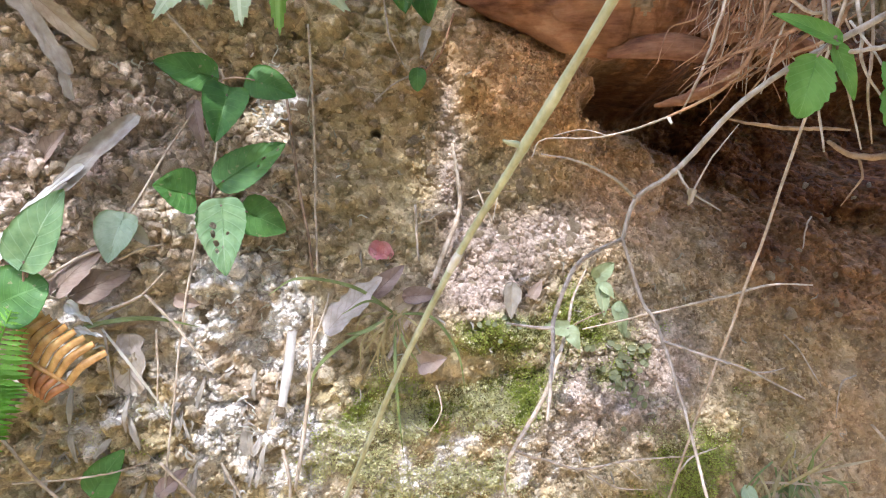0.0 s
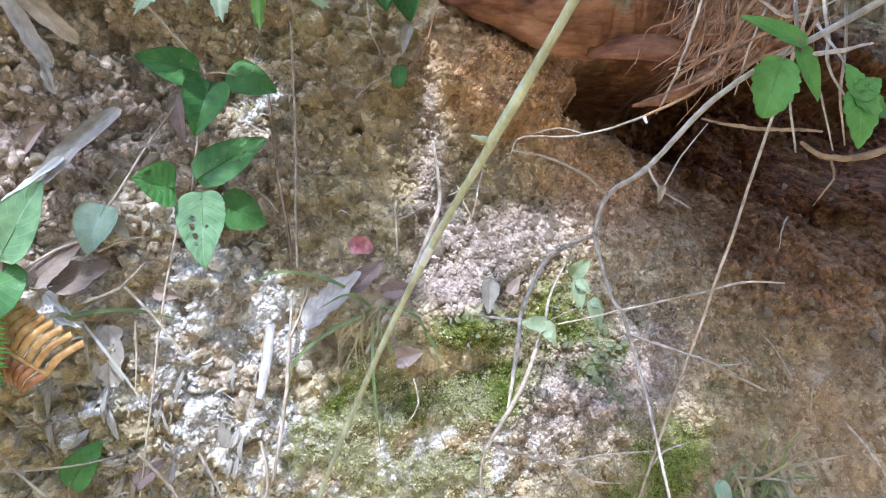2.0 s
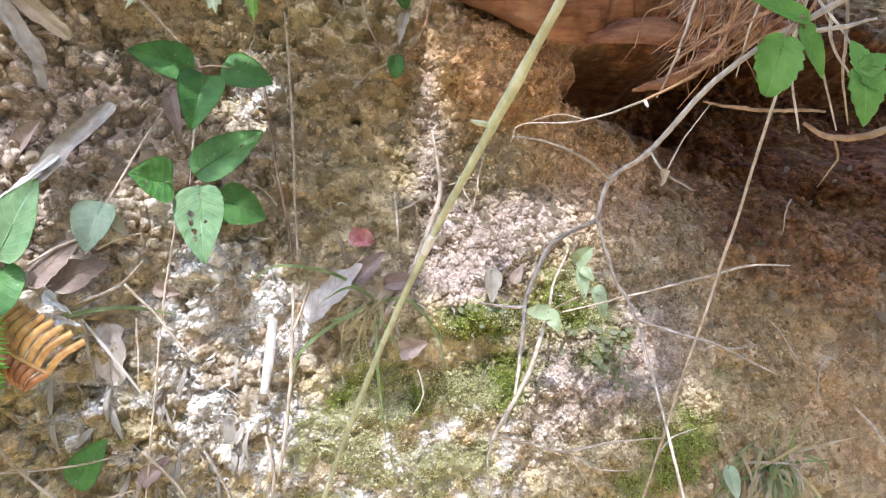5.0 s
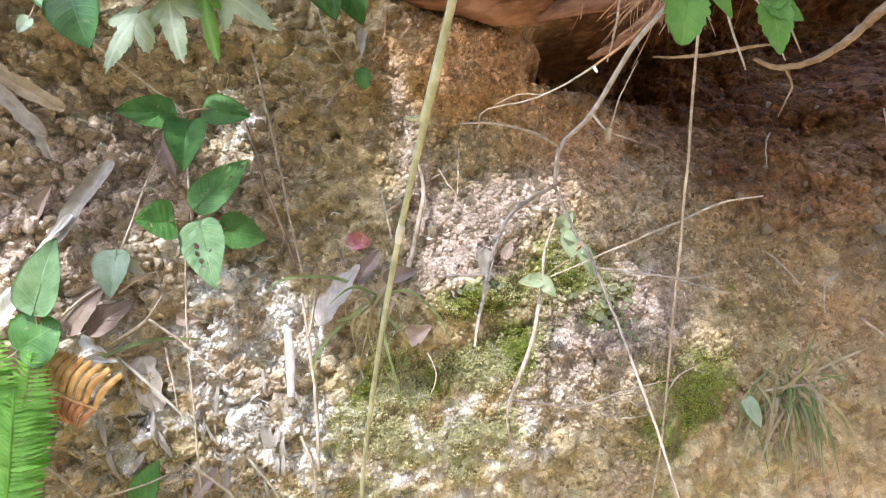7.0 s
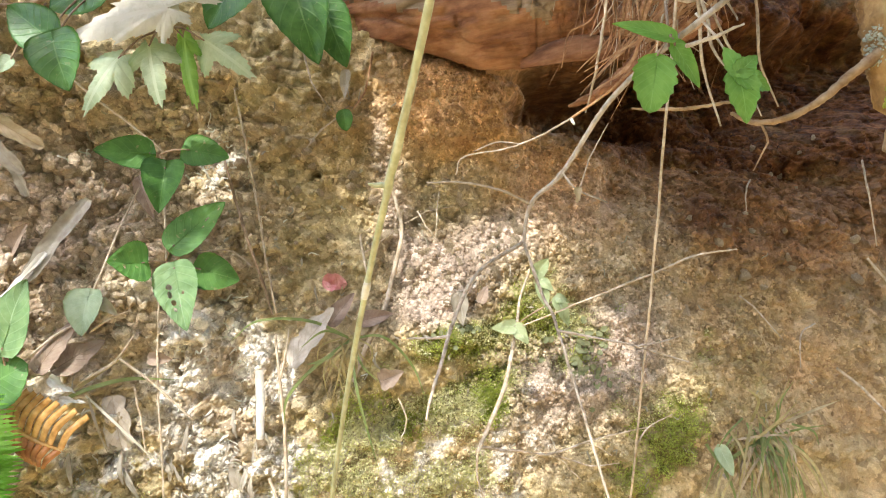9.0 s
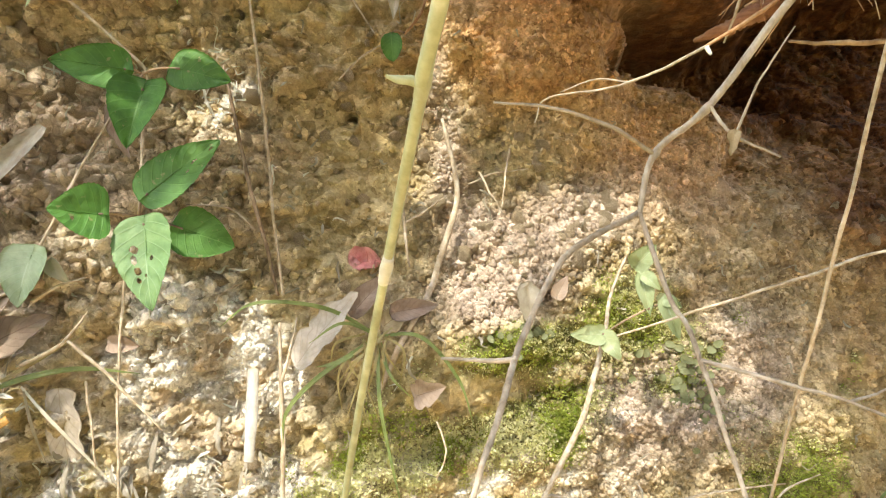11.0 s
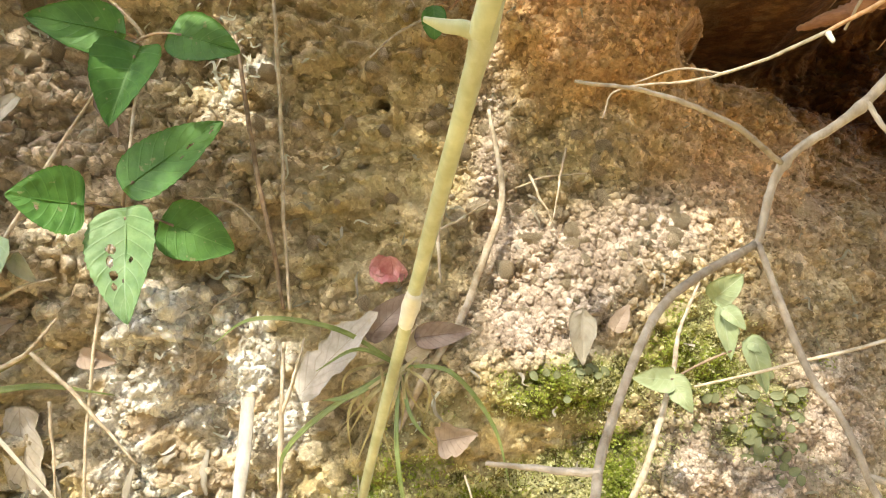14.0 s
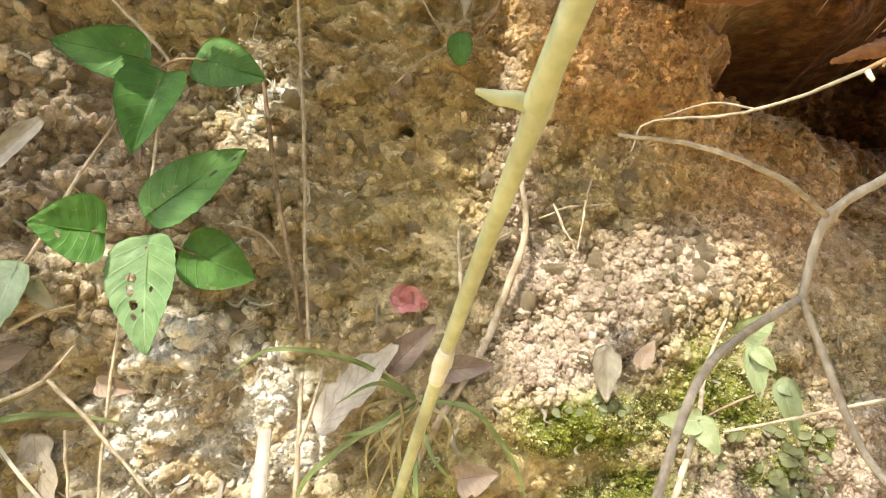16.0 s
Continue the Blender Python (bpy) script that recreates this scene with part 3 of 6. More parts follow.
def blade(base, tip, width, face=(0.0, -1.0, 0.2), kind="ovate", fold=0.25, curl=0.15, teeth=14, tooth=0.05, holes=(), wave=0.06, ns=26, nr=14, ragged=0.0):
    """A leaf's blade from its stalk to its tip, as a thin closed sheet. fold: how far the halves rise from the midrib; curl: how far the tip bends back."""
    base, tip = np.array(base, float), np.array(tip, float)
    along = tip - base
    length = np.linalg.norm(along)
    along /= length
    n = np.array(face, float)
    n -= along * (n @ along)
    n /= np.linalg.norm(n)
    side = np.cross(along, n)
    s, r = np.meshgrid(np.linspace(0, 1, ns), np.linspace(-1, 1, nr), indexing="ij")
    if kind == "ovate":
        half = np.sin(np.pi * s ** 0.56) ** 0.66 * (1 - 0.25 * s ** 3)
        back = 0.13 * (1 - s) ** 3 * np.abs(r) ** 1.3
    elif kind == "heart":
        half = np.sin(np.pi * s ** 0.52) ** 0.66 * (1 - 0.2 * s ** 3)
        back = 0.22 * (1 - s) ** 3 * np.abs(r) ** 1.1
    elif kind == "round":
        half = np.sin(np.pi * np.clip(s, 0, 1) ** 0.75) ** 0.55
        back = 0.05 * (1 - s) ** 3 * np.abs(r)
    elif kind == "strip":
        half = np.clip(np.minimum(1, 8 * s + 0.5) * np.minimum(1, 5 * (1 - s) + 0.35), 0, 1)
        back = 0 * s
    else:
        half = np.sin(np.pi * s ** 0.8) ** 0.9
        back = 0 * s
    half = half / half.max()
    saw = (s * teeth) % 1.0
    half = half * (1 + tooth * (saw - 0.6) * (np.abs(r) > 0.8))
    if ragged:
        half = half * (1 - ragged * np.clip(layered(s * 0.1 + 0.3 * np.sign(r), s * 0.1 + base[0] * 9, 0.03, 77, 3) * 1.6 + 0.3, 0, 1))
    x = r * half * width / 2
    up = fold * np.abs(x) - curl * length * s ** 2 + wave * width * layered(s * 0.1 + base[0], r * 0.05 + base[2], 0.05, 19, 3) + 0.007 * width * np.sin(s * 40 - np.abs(r) * 9) * np.abs(r)
    p = base + ((s - back) * length)[..., None] * along + x[..., None] * side + up[..., None] * n
    uv = np.stack([s, 0.5 + r * 0.5], -1)
    thick = n * max(0.00025, width * 0.008)
    verts = np.vstack([p.reshape(-1, 3), (p - thick).reshape(-1, 3)])
    k = ns * nr
    faces, gone = [], set()
    for i in range(ns - 1):
        for j in range(nr - 1):
            cs, cr = (s[i, j] + s[i + 1, j]) / 2, (r[i, j] + r[i, j + 1]) / 2
            if any(((cs - hs) / a) ** 2 + ((cr - hr) / b) ** 2 < 1 for hs, hr, a, b in holes):
                gone.add((i, j))
                continue
            q = (i * nr + j, i * nr + j + 1, (i + 1) * nr + j + 1, (i + 1) * nr + j)
            faces += [q[::-1], tuple(v + k for v in q)]
    rim = [(i, 0) for i in range(ns)] + [(ns - 1, j) for j in range(1, nr)] + [(i, nr - 1) for i in range(ns - 2, -1, -1)] + [(0, j) for j in range(nr - 2, -1, -1)]
    for (a, b), (c, d) in zip(rim[:-1], rim[1:]):
        faces.append((a * nr + b, c * nr + d, c * nr + d + k, a * nr + b + k))
    return verts, faces, np.vstack([uv.reshape(-1, 2)] * 2)


def lobed(base, tip, width, face=(0.0, -1.0, 0.3), lobes=((0, 1.0), (52, 0.72), (-52, 0.72), (105, 0.42), (-105, 0.42)), sharp=3.0, rings=7, teeth=9, curl=0.18):
    """A palmate leaf: lobes as (degrees, share of the length) round the end of its stalk."""
    base, tip = np.array(base, float), np.array(tip, float)
    along = tip - base
    length = np.linalg.norm(along)
    along /= length
    n = np.array(face, float)
    n -= along * (n @ along)
    n /= np.linalg.norm(n)
    side = np.cross(along, n)
    ang = np.linspace(-155, 155, 94)
    rad = np.full(len(ang), 0.20)
    for at, size in lobes:
        d = np.abs(ang - at)
        rad = np.maximum(rad, size * np.exp(-(d / (8.5 * sharp)) ** 1.25))
    rad = rad * (1 + 0.20 * (((ang / 155 * teeth * 2) % 1.0) - 0.5) + 0.16 * layered(ang * 0.01 + base[0] * 7, ang * 0 + base[2] * 5, 0.12, 83, 2))
    stretch = width / length / 1.05
    verts, uv = [base], [(0.0, 0.5)]
    for ring in range(1, rings + 1):
        f = ring / rings
        for a, r in zip(ang, rad):
            x, y = math.sin(radians(a)) * r * f * stretch, math.cos(radians(a)) * r * f
            lift = (0.10 * abs(math.sin(radians(a) * 2.5)) * f * r - curl * f * f * r) * length
            verts.append(base + along * y * length + side * x * length + n * lift)
            uv.append((y, 0.5 + x * 0.5))
    m = len(ang)
    faces = [(0, 1 + k + 1, 1 + k) for k in range(m - 1)]
    for ring in range(rings - 1):
        o = 1 + ring * m
        faces += [(o + k, o + k + 1, o + m + k + 1, o + m + k) for k in range(m - 1)]
    return np.array(verts), faces, np.array(uv)


def ribbon(points, widths, face=(0.0, -1.0, 0.3), fold=0.35, n=7, belly=0.0):
    """A grass blade or strap with a keel, thin but closed. belly: a rounded back."""
    line = spline(points, n)
    m = len(line)
    w = np.interp(np.linspace(0, 1, m), np.linspace(0, 1, len(widths)), widths)
    t = np.gradient(line, axis=0)
    t /= np.linalg.norm(t, axis=1)[:, None] + 1e-12
    f = np.array(face, float)
    a = f - t * (t @ f)[:, None]
    a /= np.linalg.norm(a, axis=1)[:, None] + 1e-12
    b = np.cross(t, a)
    across = np.array((-1, -0.5, 0, 0.5, 1.0))
    lift = fold * np.abs(across) - belly * across ** 2
    front = line[:, None] + (across[None, :, None] * b[:, None] + lift[None, :, None] * a[:, None]) * (w[:, None, None] / 2)
    rear = front - a[:, None] * (np.maximum(w, 0.0004)[:, None, None] * 0.09)
    k = m * 5
    faces = []
    for i in range(m - 1):
        for j in range(4):
            q = (i * 5 + j, i * 5 + j + 1, i * 5 + j + 6, i * 5 + j + 5)
            faces += [q, tuple(v + k for v in q[::-1])]
        faces += [(i * 5, i * 5 + 5, i * 5 + 5 + k, i * 5 + k), (i * 5 + 4, i * 5 + 4 + k, i * 5 + 9 + k, i * 5 + 9)]
    uv = np.stack(np.broadcast_arrays(np.linspace(0, 1, m)[:, None], 0.5 + across[None] * 0.5), -1).reshape(-1, 2)
    return np.vstack([front.reshape(-1, 3), rear.reshape(-1, 3)]), faces, np.vstack([uv, uv])


def lump(corners, squash, seed):
    """One angular crumb: the hull of a few corners."""
    g = np.random.default_rng(seed)
    p = g.normal(0, 1, (corners, 3))
    p /= np.linalg.norm(p, axis=1)[:, None]
    p = p * g.uniform(0.84, 1.10, corners)[:, None] * np.array(squash)
    bm = bmesh.new()
    for q in p:
        bm.verts.new(q)
    hull = bmesh.ops.convex_hull(bm, input=bm.verts[:])
    bmesh.ops.delete(bm, geom=hull["geom_interior"], context="VERTS")
    bm.verts.index_update()
    v = np.array([q.co[:] for q in bm.verts])
    f = np.array([[q.index for q in face.verts] for face in bm.faces])
    bm.free()
    return v, f


def knobbly(corners, squash, seed, cuts=1):
    """A larger crumb with blunted edges and a rough skin."""
    v, f = lump(corners, squash, seed)
    bm = bmesh.new()
    vs = [bm.verts.new(q) for q in v]
    for q in f:
        bm.faces.new([vs[i] for i in q])
    bmesh.ops.subdivide_edges(bm, edges=bm.edges[:], cuts=cuts, use_grid_fill=True)
    bmesh.ops.smooth_vert(bm, verts=bm.verts[:], factor=0.3, use_axis_x=True, use_axis_y=True, use_axis_z=True)
    bmesh.ops.triangulate(bm, faces=bm.faces[:])
    bm.verts.index_update()
    v = np.array([q.co[:] for q in bm.verts])
    f = np.array([[q.index for q in face.verts] for face in bm.faces])
    bm.free()
    shift = np.array([noise.noise(Vector(q) * 2.6 + Vector((seed * 1.7, 0, 0))) + 0.5 * noise.noise(Vector(q) * 6.0 + Vector((0, seed * 1.3, 0))) for q in v])
    return v * (1 + 0.20 * shift)[:, None], f


def turns(n, g):
    """Random rotations."""
    q = g.normal(0, 1, (n, 4))
    q /= np.linalg.norm(q, axis=1)[:, None]
    w, x, y, z = q.T
    return np.stack([1 - 2 * (y * y + z * z), 2 * (x * y - z * w), 2 * (x * z + y * w), 2 * (x * y + z * w), 1 - 2 * (x * x + z * z), 2 * (y * z - x * w),
                     2 * (x * z - y * w), 2 * (y * z + x * w), 1 - 2 * (x * x + y * y)], 1).reshape(n, 3, 3)


def scatter(shape, places, sizes, g, spin=True):
    """Many small copies joined into one mesh."""
    v, f = shape
    n = len(places)
    rot = turns(n, g) if spin else np.repeat(np.eye(3)[None], n, 0)
    out = np.einsum("nij,vj->nvi", rot, v) * sizes[:, None, None] + places[:, None]
    faces = f[None] + (np.arange(n) * len(v))[:, None, None]
    return out.reshape(-1, 3), faces.reshape(-1, f.shape[1])


def stacked(shapes):
    n, verts, faces = 0, [], []
    for v, f in shapes:
        verts.append(v)
        faces.append(f + n)
        n += len(v)
    return np.vstack(verts), np.vstack(faces)


# ---- the bank: one sheet, fine before the eye, that runs out to level ground ----
DENSE_X = np.concatenate([np.arange(-0.42, -0.24, 0.002), np.arange(-0.24, 0.26, 0.001), np.arange(0.26, 0.48, 0.0014), np.arange(0.48, 0.68, 0.003)])
DENSE_Z = np.concatenate([np.arange(-0.40, -0.24, 0.0025), np.arange(-0.24, -0.17, 0.0014), np.arange(-0.17, 0.18, 0.001), np.arange(0.18, 0.34, 0.002)])


def build_bank():
    us = np.concatenate([[-60, -20, -7, -3, -1.6, -1.0, -0.7, -0.52], DENSE_X, [0.78, 0.95, 1.3, 2.0, 4.0, 9.0, 22.0, 60.0]])
    vs = np.concatenate([[-60, -20, -7, -4.2, -4.0, -3.5, -3.0, -2.5, -2.1, -1.9, -1.6, -1.3, -1.0, -0.8, -0.62, -0.50], DENSE_Z, [0.42, 0.52, 0.66, 0.85, 1.1, 1.5, 2.2, 4.0, 9.0, 22.0, 60.0]])
    u, v = np.meshgrid(us, vs, indexing="ij")
    x, z = np.clip(u, DENSE_X[0], DENSE_X[-1]), np.clip(v, DENSE_Z[0], DENSE_Z[-1])
    p = to_world(surface(x.ravel(), z.ravel())).reshape(*u.shape, 3)
    p = p + (u - x)[..., None] * np.array((0.88, 0.38, 0.0))
    high, low = np.maximum(v - DENSE_Z[-1], 0), np.maximum(DENSE_Z[0] - v, 0)
    rise = np.minimum(high, 0.30)
    p = p + rise[..., None] * np.array((-0.1, 0.35, 0.95)) + (high - rise)[..., None] * np.array((-0.35, 0.93, 0.05))
    p = p + low[..., None] * np.array((0.35, -0.93, 0.0))
    # An unseen slope added behind the eye, to block low skylight.
    across = np.maximum(low - 1.5, 0)
    p = p - (across - np.maximum(across - 2.2, 0))[..., None] * np.array((0.35, -0.93, 0.0)) * 0.75
    floor = (across - np.maximum(across - 2.2, 0)) * 1.25 + p[..., 2] * np.exp(-low / 0.22) + 0.02 * layered(u, v, 0.3, 7, 3) * (low > 0)
    p[..., 2] = np.where(low > 0, floor, p[..., 2])
    nu, nv = u.shape
    a = (np.arange(nu - 1)[:, None] * nv + np.arange(nv - 1)[None]).ravel()
    me = mesh_of("bank", p.reshape(-1, 3), np.stack([a, a + nv, a + nv + 1, a + 1], 1), SOIL)
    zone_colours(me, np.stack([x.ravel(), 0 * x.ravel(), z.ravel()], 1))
    ob = tagged(new("ground", me), "steep crumbling bank of ochre earth with mossy ledge", "ground", kind="structure")
    return ob


GROUND = build_bank()


# ---- the rotten log, the mossy stump and the roots at the top of the bank ----
def rotten_log():
    log = thing("log", (0.10, 0.52, 0.18), "weathered reddish brown rotten log sticking out of the bank", "log")
    m, k = 150, 110
    s, a = np.meshgrid(np.linspace(0, 1, m), np.linspace(0, 2 * np.pi, k, endpoint=False), indexing="ij")
    line = spline([(-0.035, 0.566, 0.236), (0.02, 0.548, 0.226), (0.08, 0.540, 0.219), (0.13, 0.540, 0.217), (0.165, 0.545, 0.219), (0.204, 0.550, 0.224), (0.252, 0.556, 0.230)], 30)
    axis = np.stack([np.interp(np.linspace(0, 1, m), np.linspace(0, 1, len(line)), line[:, i]) for i in range(3)], 1)
    deep = np.interp(axis[:, 0], [-0.035, -0.01, 0.016, 0.063, 0.094, 0.13, 0.162, 0.19, 0.22, 0.242, 0.252], [0.010, 0.026, 0.035, 0.051, 0.064, 0.066, 0.061, 0.054, 0.044, 0.026, 0.003])[:, None]
    grain = layered(s * 0.30, a * 0.022 + s * 0.02, 0.05, 21, 4) * 0.010 + layered(s * 0.08 + 3, a * 0.07, 0.014, 31, 3) * 0.0045
    crack = -0.0045 * step(0.030 - np.abs(layered(s * 0.18 + a * 0.012, a * 0.075 + 0.5, 0.05, 47, 3)), 0.006) - 0.003 * step(0.016 - np.abs(layered(s * 0.5, a * 0.03 + 2.0, 0.05, 49, 2)), 0.004)
    rough = (grain + crack) * np.minimum(1, deep / 0.02)
    p = axis[:, None] + (deep * 0.66 + rough)[..., None] * np.cos(a)[..., None] * np.array((0.05, -1, 0)) + (deep + rough)[..., None] * np.sin(a)[..., None] * np.array((0, 0, 1))
    i = (np.arange(m - 1)[:, None] * k + np.arange(k)[None])
    j = (np.arange(m - 1)[:, None] * k + (np.arange(k)[None] + 1) % k)
    quads = np.stack([i, j, j + k, i + k], -1)
    # the upper side has weathered grey down to a ragged line
    grey = (np.sin(a) + 0.9 * layered(s * 0.5, a * 0.05, 0.06, 52, 3) > -0.22)[:-1]
    for name, chosen, mat, label in (("trunk", quads[~grey], LOG, ""), ("weathered_face", quads[grey], LOG_GREY, "cracked grey-brown weathered wood")):
        part(name, (p.reshape(-1, 3), chosen.reshape(-1, 4)), mat, log, label)
    sheet = ribbon([(0.128, 0.528, 0.156), (0.150, 0.512, 0.1535), (0.175, 0.508, 0.1530), (0.203, 0.512, 0.1485), (0.238, 0.525, 0.143)], [0.016, 0.020, 0.023, 0.021, 0.012], fold=0.1, belly=0.35, n=12)
    part("bark_sheet", sheet, LOG, log, "torn orange sheet of bark")
    for name, pts, rad in (("root", [(0.222, 0.507, 0.1380), (0.210, 0.502, 0.1270), (0.190, 0.498, 0.1150), (0.172, 0.498, 0.1085), (0.156, 0.503, 0.1055)], [0.0075, 0.0062, 0.0052, 0.0036, 0.0012]),
                           ("root", [(0.200, 0.520, 0.1700), (0.225, 0.512, 0.1620), (0.255, 0.520, 0.1560), (0.30, 0.55, 0.165)], [0.012, 0.011, 0.009, 0.005])):
        part(name, tube(pts, rad, 12, 12, 0.30, 0.0012), LOG, log)


def mossy_stump():
    stump = thing("stump", (0.39, 0.47, 0.10), "mossy brown root stump with lichen and a snapped peg", "stump")
    axis = [(0.425, 0.52, 0.24), (0.411, 0.49, 0.18), (0.400, 0.473, 0.145), (0.393, 0.467, 0.115), (0.387, 0.465, 0.085), (0.380, 0.472, 0.058)]
    girth = [0.030, 0.027, 0.025, 0.024, 0.021, 0.010]
    part("trunk", tube(axis, girth, 14, 26, 0.07), BARK, stump)
    part("peg", tube([(0.379, 0.447, 0.094), (0.3722, 0.444, 0.072), (0.366, 0.444, 0.050), (0.3585, 0.447, 0.027)], [0.0042, 0.0050, 0.0050, 0.0040], 8, 9, 0.1), ROOT_TAN, stump, "pale snapped wooden peg")
    part("root", tube([(0.372, 0.458, 0.098), (0.352, 0.458, 0.087), (0.328, 0.460, 0.073), (0.303, 0.464, 0.0635), (0.283, 0.469, 0.0635), (0.268, 0.475, 0.075)], [0.0044, 0.0035, 0.0029, 0.0025, 0.0021, 0.0014], 10, 10, 0.16, 0.0012), ROOT_TAN, stump, "thick tan root curving away from the stump")
    part("twig", tube([(0.285, 0.468, 0.064), (0.288, 0.469, 0.052), (0.284, 0.471, 0.042), (0.277, 0.475, 0.030)], [0.0010, 0.0009, 0.0007, 0.0004], 6, 6, 0.2, 0.001), ROOT_TAN, stump)
    g = np.random.default_rng(3)
    line = spline(axis, 20)
    for name, low, high, first, last, mat, count in (("lichen_patch", 0.088, 0.118, -10, 50, LICHEN, 130), ("moss_patch", 0.058, 0.092, 40, 125, MOSS, 520), ("moss_patch", 0.10, 0.17, 85, 140, MOSS, 260)):
        z, turn = g.uniform(low, high, count), np.radians(g.uniform(first, last, count))
        order = np.argsort(line[:, 2])
        mid = np.stack([np.interp(z, line[order, 2], line[order, k]) for k in range(3)], 1)
        r = np.interp(z, line[order, 2], np.interp(np.linspace(0, 1, len(line)), np.linspace(0, 1, 6), girth)[order])
        pts = mid + r[:, None] * np.stack([-np.cos(turn), -np.sin(turn), 0 * turn], 1)
        part(name, scatter(lump(12, (1, 0.8, 0.6), 4), pts, g.uniform(0.0008, 0.0024, count), g), mat, stump)


def hanging_roots():
    g = np.random.default_rng(12)
    shapes = []
    for k in range(170):
        x = g.normal(0.230, 0.026)
        start = np.array((x, 0.455 + 0.12 * (x - 0.2) + g.normal(0, 0.015), 0.215 + g.normal(0, 0.012)))
        fall = np.array(DOWN) * g.uniform(0.03, 0.10) * (1.25 if k % 5 == 0 else 1.0)
        lean = np.array((g.normal(-0.004, 0.007), g.normal(-0.008, 0.008), 0))
        pts = [start, start + fall * 0.35 + lean * 0.4 + g.normal(0, 0.005, 3), start + fall * 0.7 + lean + g.normal(0, 0.006, 3), start + fall + lean * 1.7 + g.normal(0, 0.009, 3)]
        r = g.uniform(0.0003, 0.0011)
        shapes.append(tube(pts, [r, r * 0.8, r * 0.35], 5, 5, 0.2, 0.0006))
    roots = thing("hanging_roots", (0.205, 0.455, 0.21), "tangle of fine straw and orange roots hanging down", "roots")
    tagged(part("fibre", joined(shapes[:120]), ROOT, roots), kind="stuff")
    tagged(part("fibre", joined(shapes[120:]), STRAW, roots), kind="stuff")
    for pts, r in (([(0.19, 0.44, 0.19), (0.178, 0.435, 0.150), (0.165, 0.44, 0.110), (0.158, 0.455, 0.090)], 0.0011),
                   ([(0.235, 0.43, 0.20), (0.238, 0.425, 0.150), (0.236, 0.43, 0.105), (0.243, 0.435, 0.062)], 0.0012),
                   ([(0.26, 0.47, 0.19), (0.262, 0.46, 0.14), (0.275, 0.46, 0.10), (0.285, 0.465, 0.068)], 0.0010),
                   ([(0.1792, 0.300, 0.0868), (0.197, 0.307, 0.091), (0.2151, 0.3146, 0.0965)], 0.0011), ([(0.207, 0.345, 0.150), (0.2057, 0.336, 0.1119), (0.2054, 0.334, 0.0904), (0.2182, 0.336, 0.0722)], 0.0009),
                   ([(0.302, 0.48, 0.18), (0.300, 0.4757, 0.1497), (0.2925, 0.469, 0.1094), (0.3175, 0.505, 0.0782)], 0.0012),
                   ([(0.215, 0.43, 0.16), (0.235, 0.425, 0.147), (0.262, 0.42, 0.157)], 0.0012),
                   ([(0.232, 0.44, 0.17), (0.212, 0.43, 0.135), (0.205, 0.44, 0.10)], 0.0009)):
        part("root", tube(pts, [r, r, r * 0.5], 8, 6, 0.15, 0.001), STRAW, roots)
    part("root", tube([(0.195, 0.47, 0.090), (0.222, 0.46, 0.083), (0.25, 0.455, 0.080), (0.28, 0.47, 0.082)], [0.0008, 0.0013, 0.0013, 0.0008], 10, 7, 0.2, 0.0015), ROOT_TAN, roots)

    strands = []
    for k in range(34):
        a = np.array((0.250 + g.normal(0, 0.012), 0.447 + g.normal(0, 0.012), 0.176 + g.normal(0, 0.010)))
        b = np.array((0.168 + g.normal(0, 0.014), 0.436 + g.normal(0, 0.010), 0.098 + g.normal(0, 0.012)))
        b = a + (b - a) * g.uniform(0.45, 1.0)
        w = g.uniform(0.0008, 0.0030)
        strands.append(ribbon([a, a * 0.66 + b * 0.34 + g.normal(0, 0.005, 3), a * 0.3 + b * 0.7 + g.normal(0, 0.005, 3), b], [w, w, w * 0.8, w * 0.3], fold=g.uniform(-0.5, 0.5), n=5))
    tagged(part("bark_strip", joined(strands), ROOT, roots, "torn orange strips of bark"), kind="stuff")


rotten_log()
mossy_stump()
hanging_roots()


# ---- the tall stalk ----
def stalk():
    ob = thing("stalk", (-0.060, 0.411, -0.153), "tall yellow-green grass stalk leaning out from the bank", "stalk")
    pts = [(0.112, 0.082, 0.200), (0.083, 0.136, 0.138), (0.0541, 0.1929, 0.0808), (0.029, 0.2448, 0.0365), (0.0054, 0.2967, -0.0049), (-0.0256, 0.3529, -0.0698), (-0.0597, 0.4108, -0.1529), (-0.075, 0.445, -0.20)]
    part("stem", tube(pts, [0.0016, 0.0016, 0.0016, 0.0016, 0.00155, 0.0015, 0.0015, 0.0014], 14, 12, 0.03, 0, ((0.428, 0.22, 0.006), (0.571, 0.25, 0.006))), STALK, ob)
    part("joint", tube([(0.0072, 0.2928, -0.0018), (0.0054, 0.2967, -0.0049), (0.0030, 0.3008, -0.0095)], [0.0017, 0.0021, 0.0017], 6, 12, 0.04), STALK_PALE, ob, "pale swollen ring on the stalk")
    part("bud", ribbon([(0.029, 0.2438, 0.0366), (0.0265, 0.2428, 0.0378), (0.0240, 0.2420, 0.0380), (0.0212, 0.2415, 0.0387)], [0.0026, 0.0026, 0.0022, 0.0008], fold=-0.3, belly=0.5), STALK, ob, "short pale bract at a joint")
    part("sheath", ribbon([(0.0275, 0.2425, 0.0355), (0.036, 0.226, 0.0495), (0.0455, 0.2065, 0.0665)], [0.0038, 0.0042, 0.002], fold=-0.5, belly=0.3), STALK, ob)


stalk()


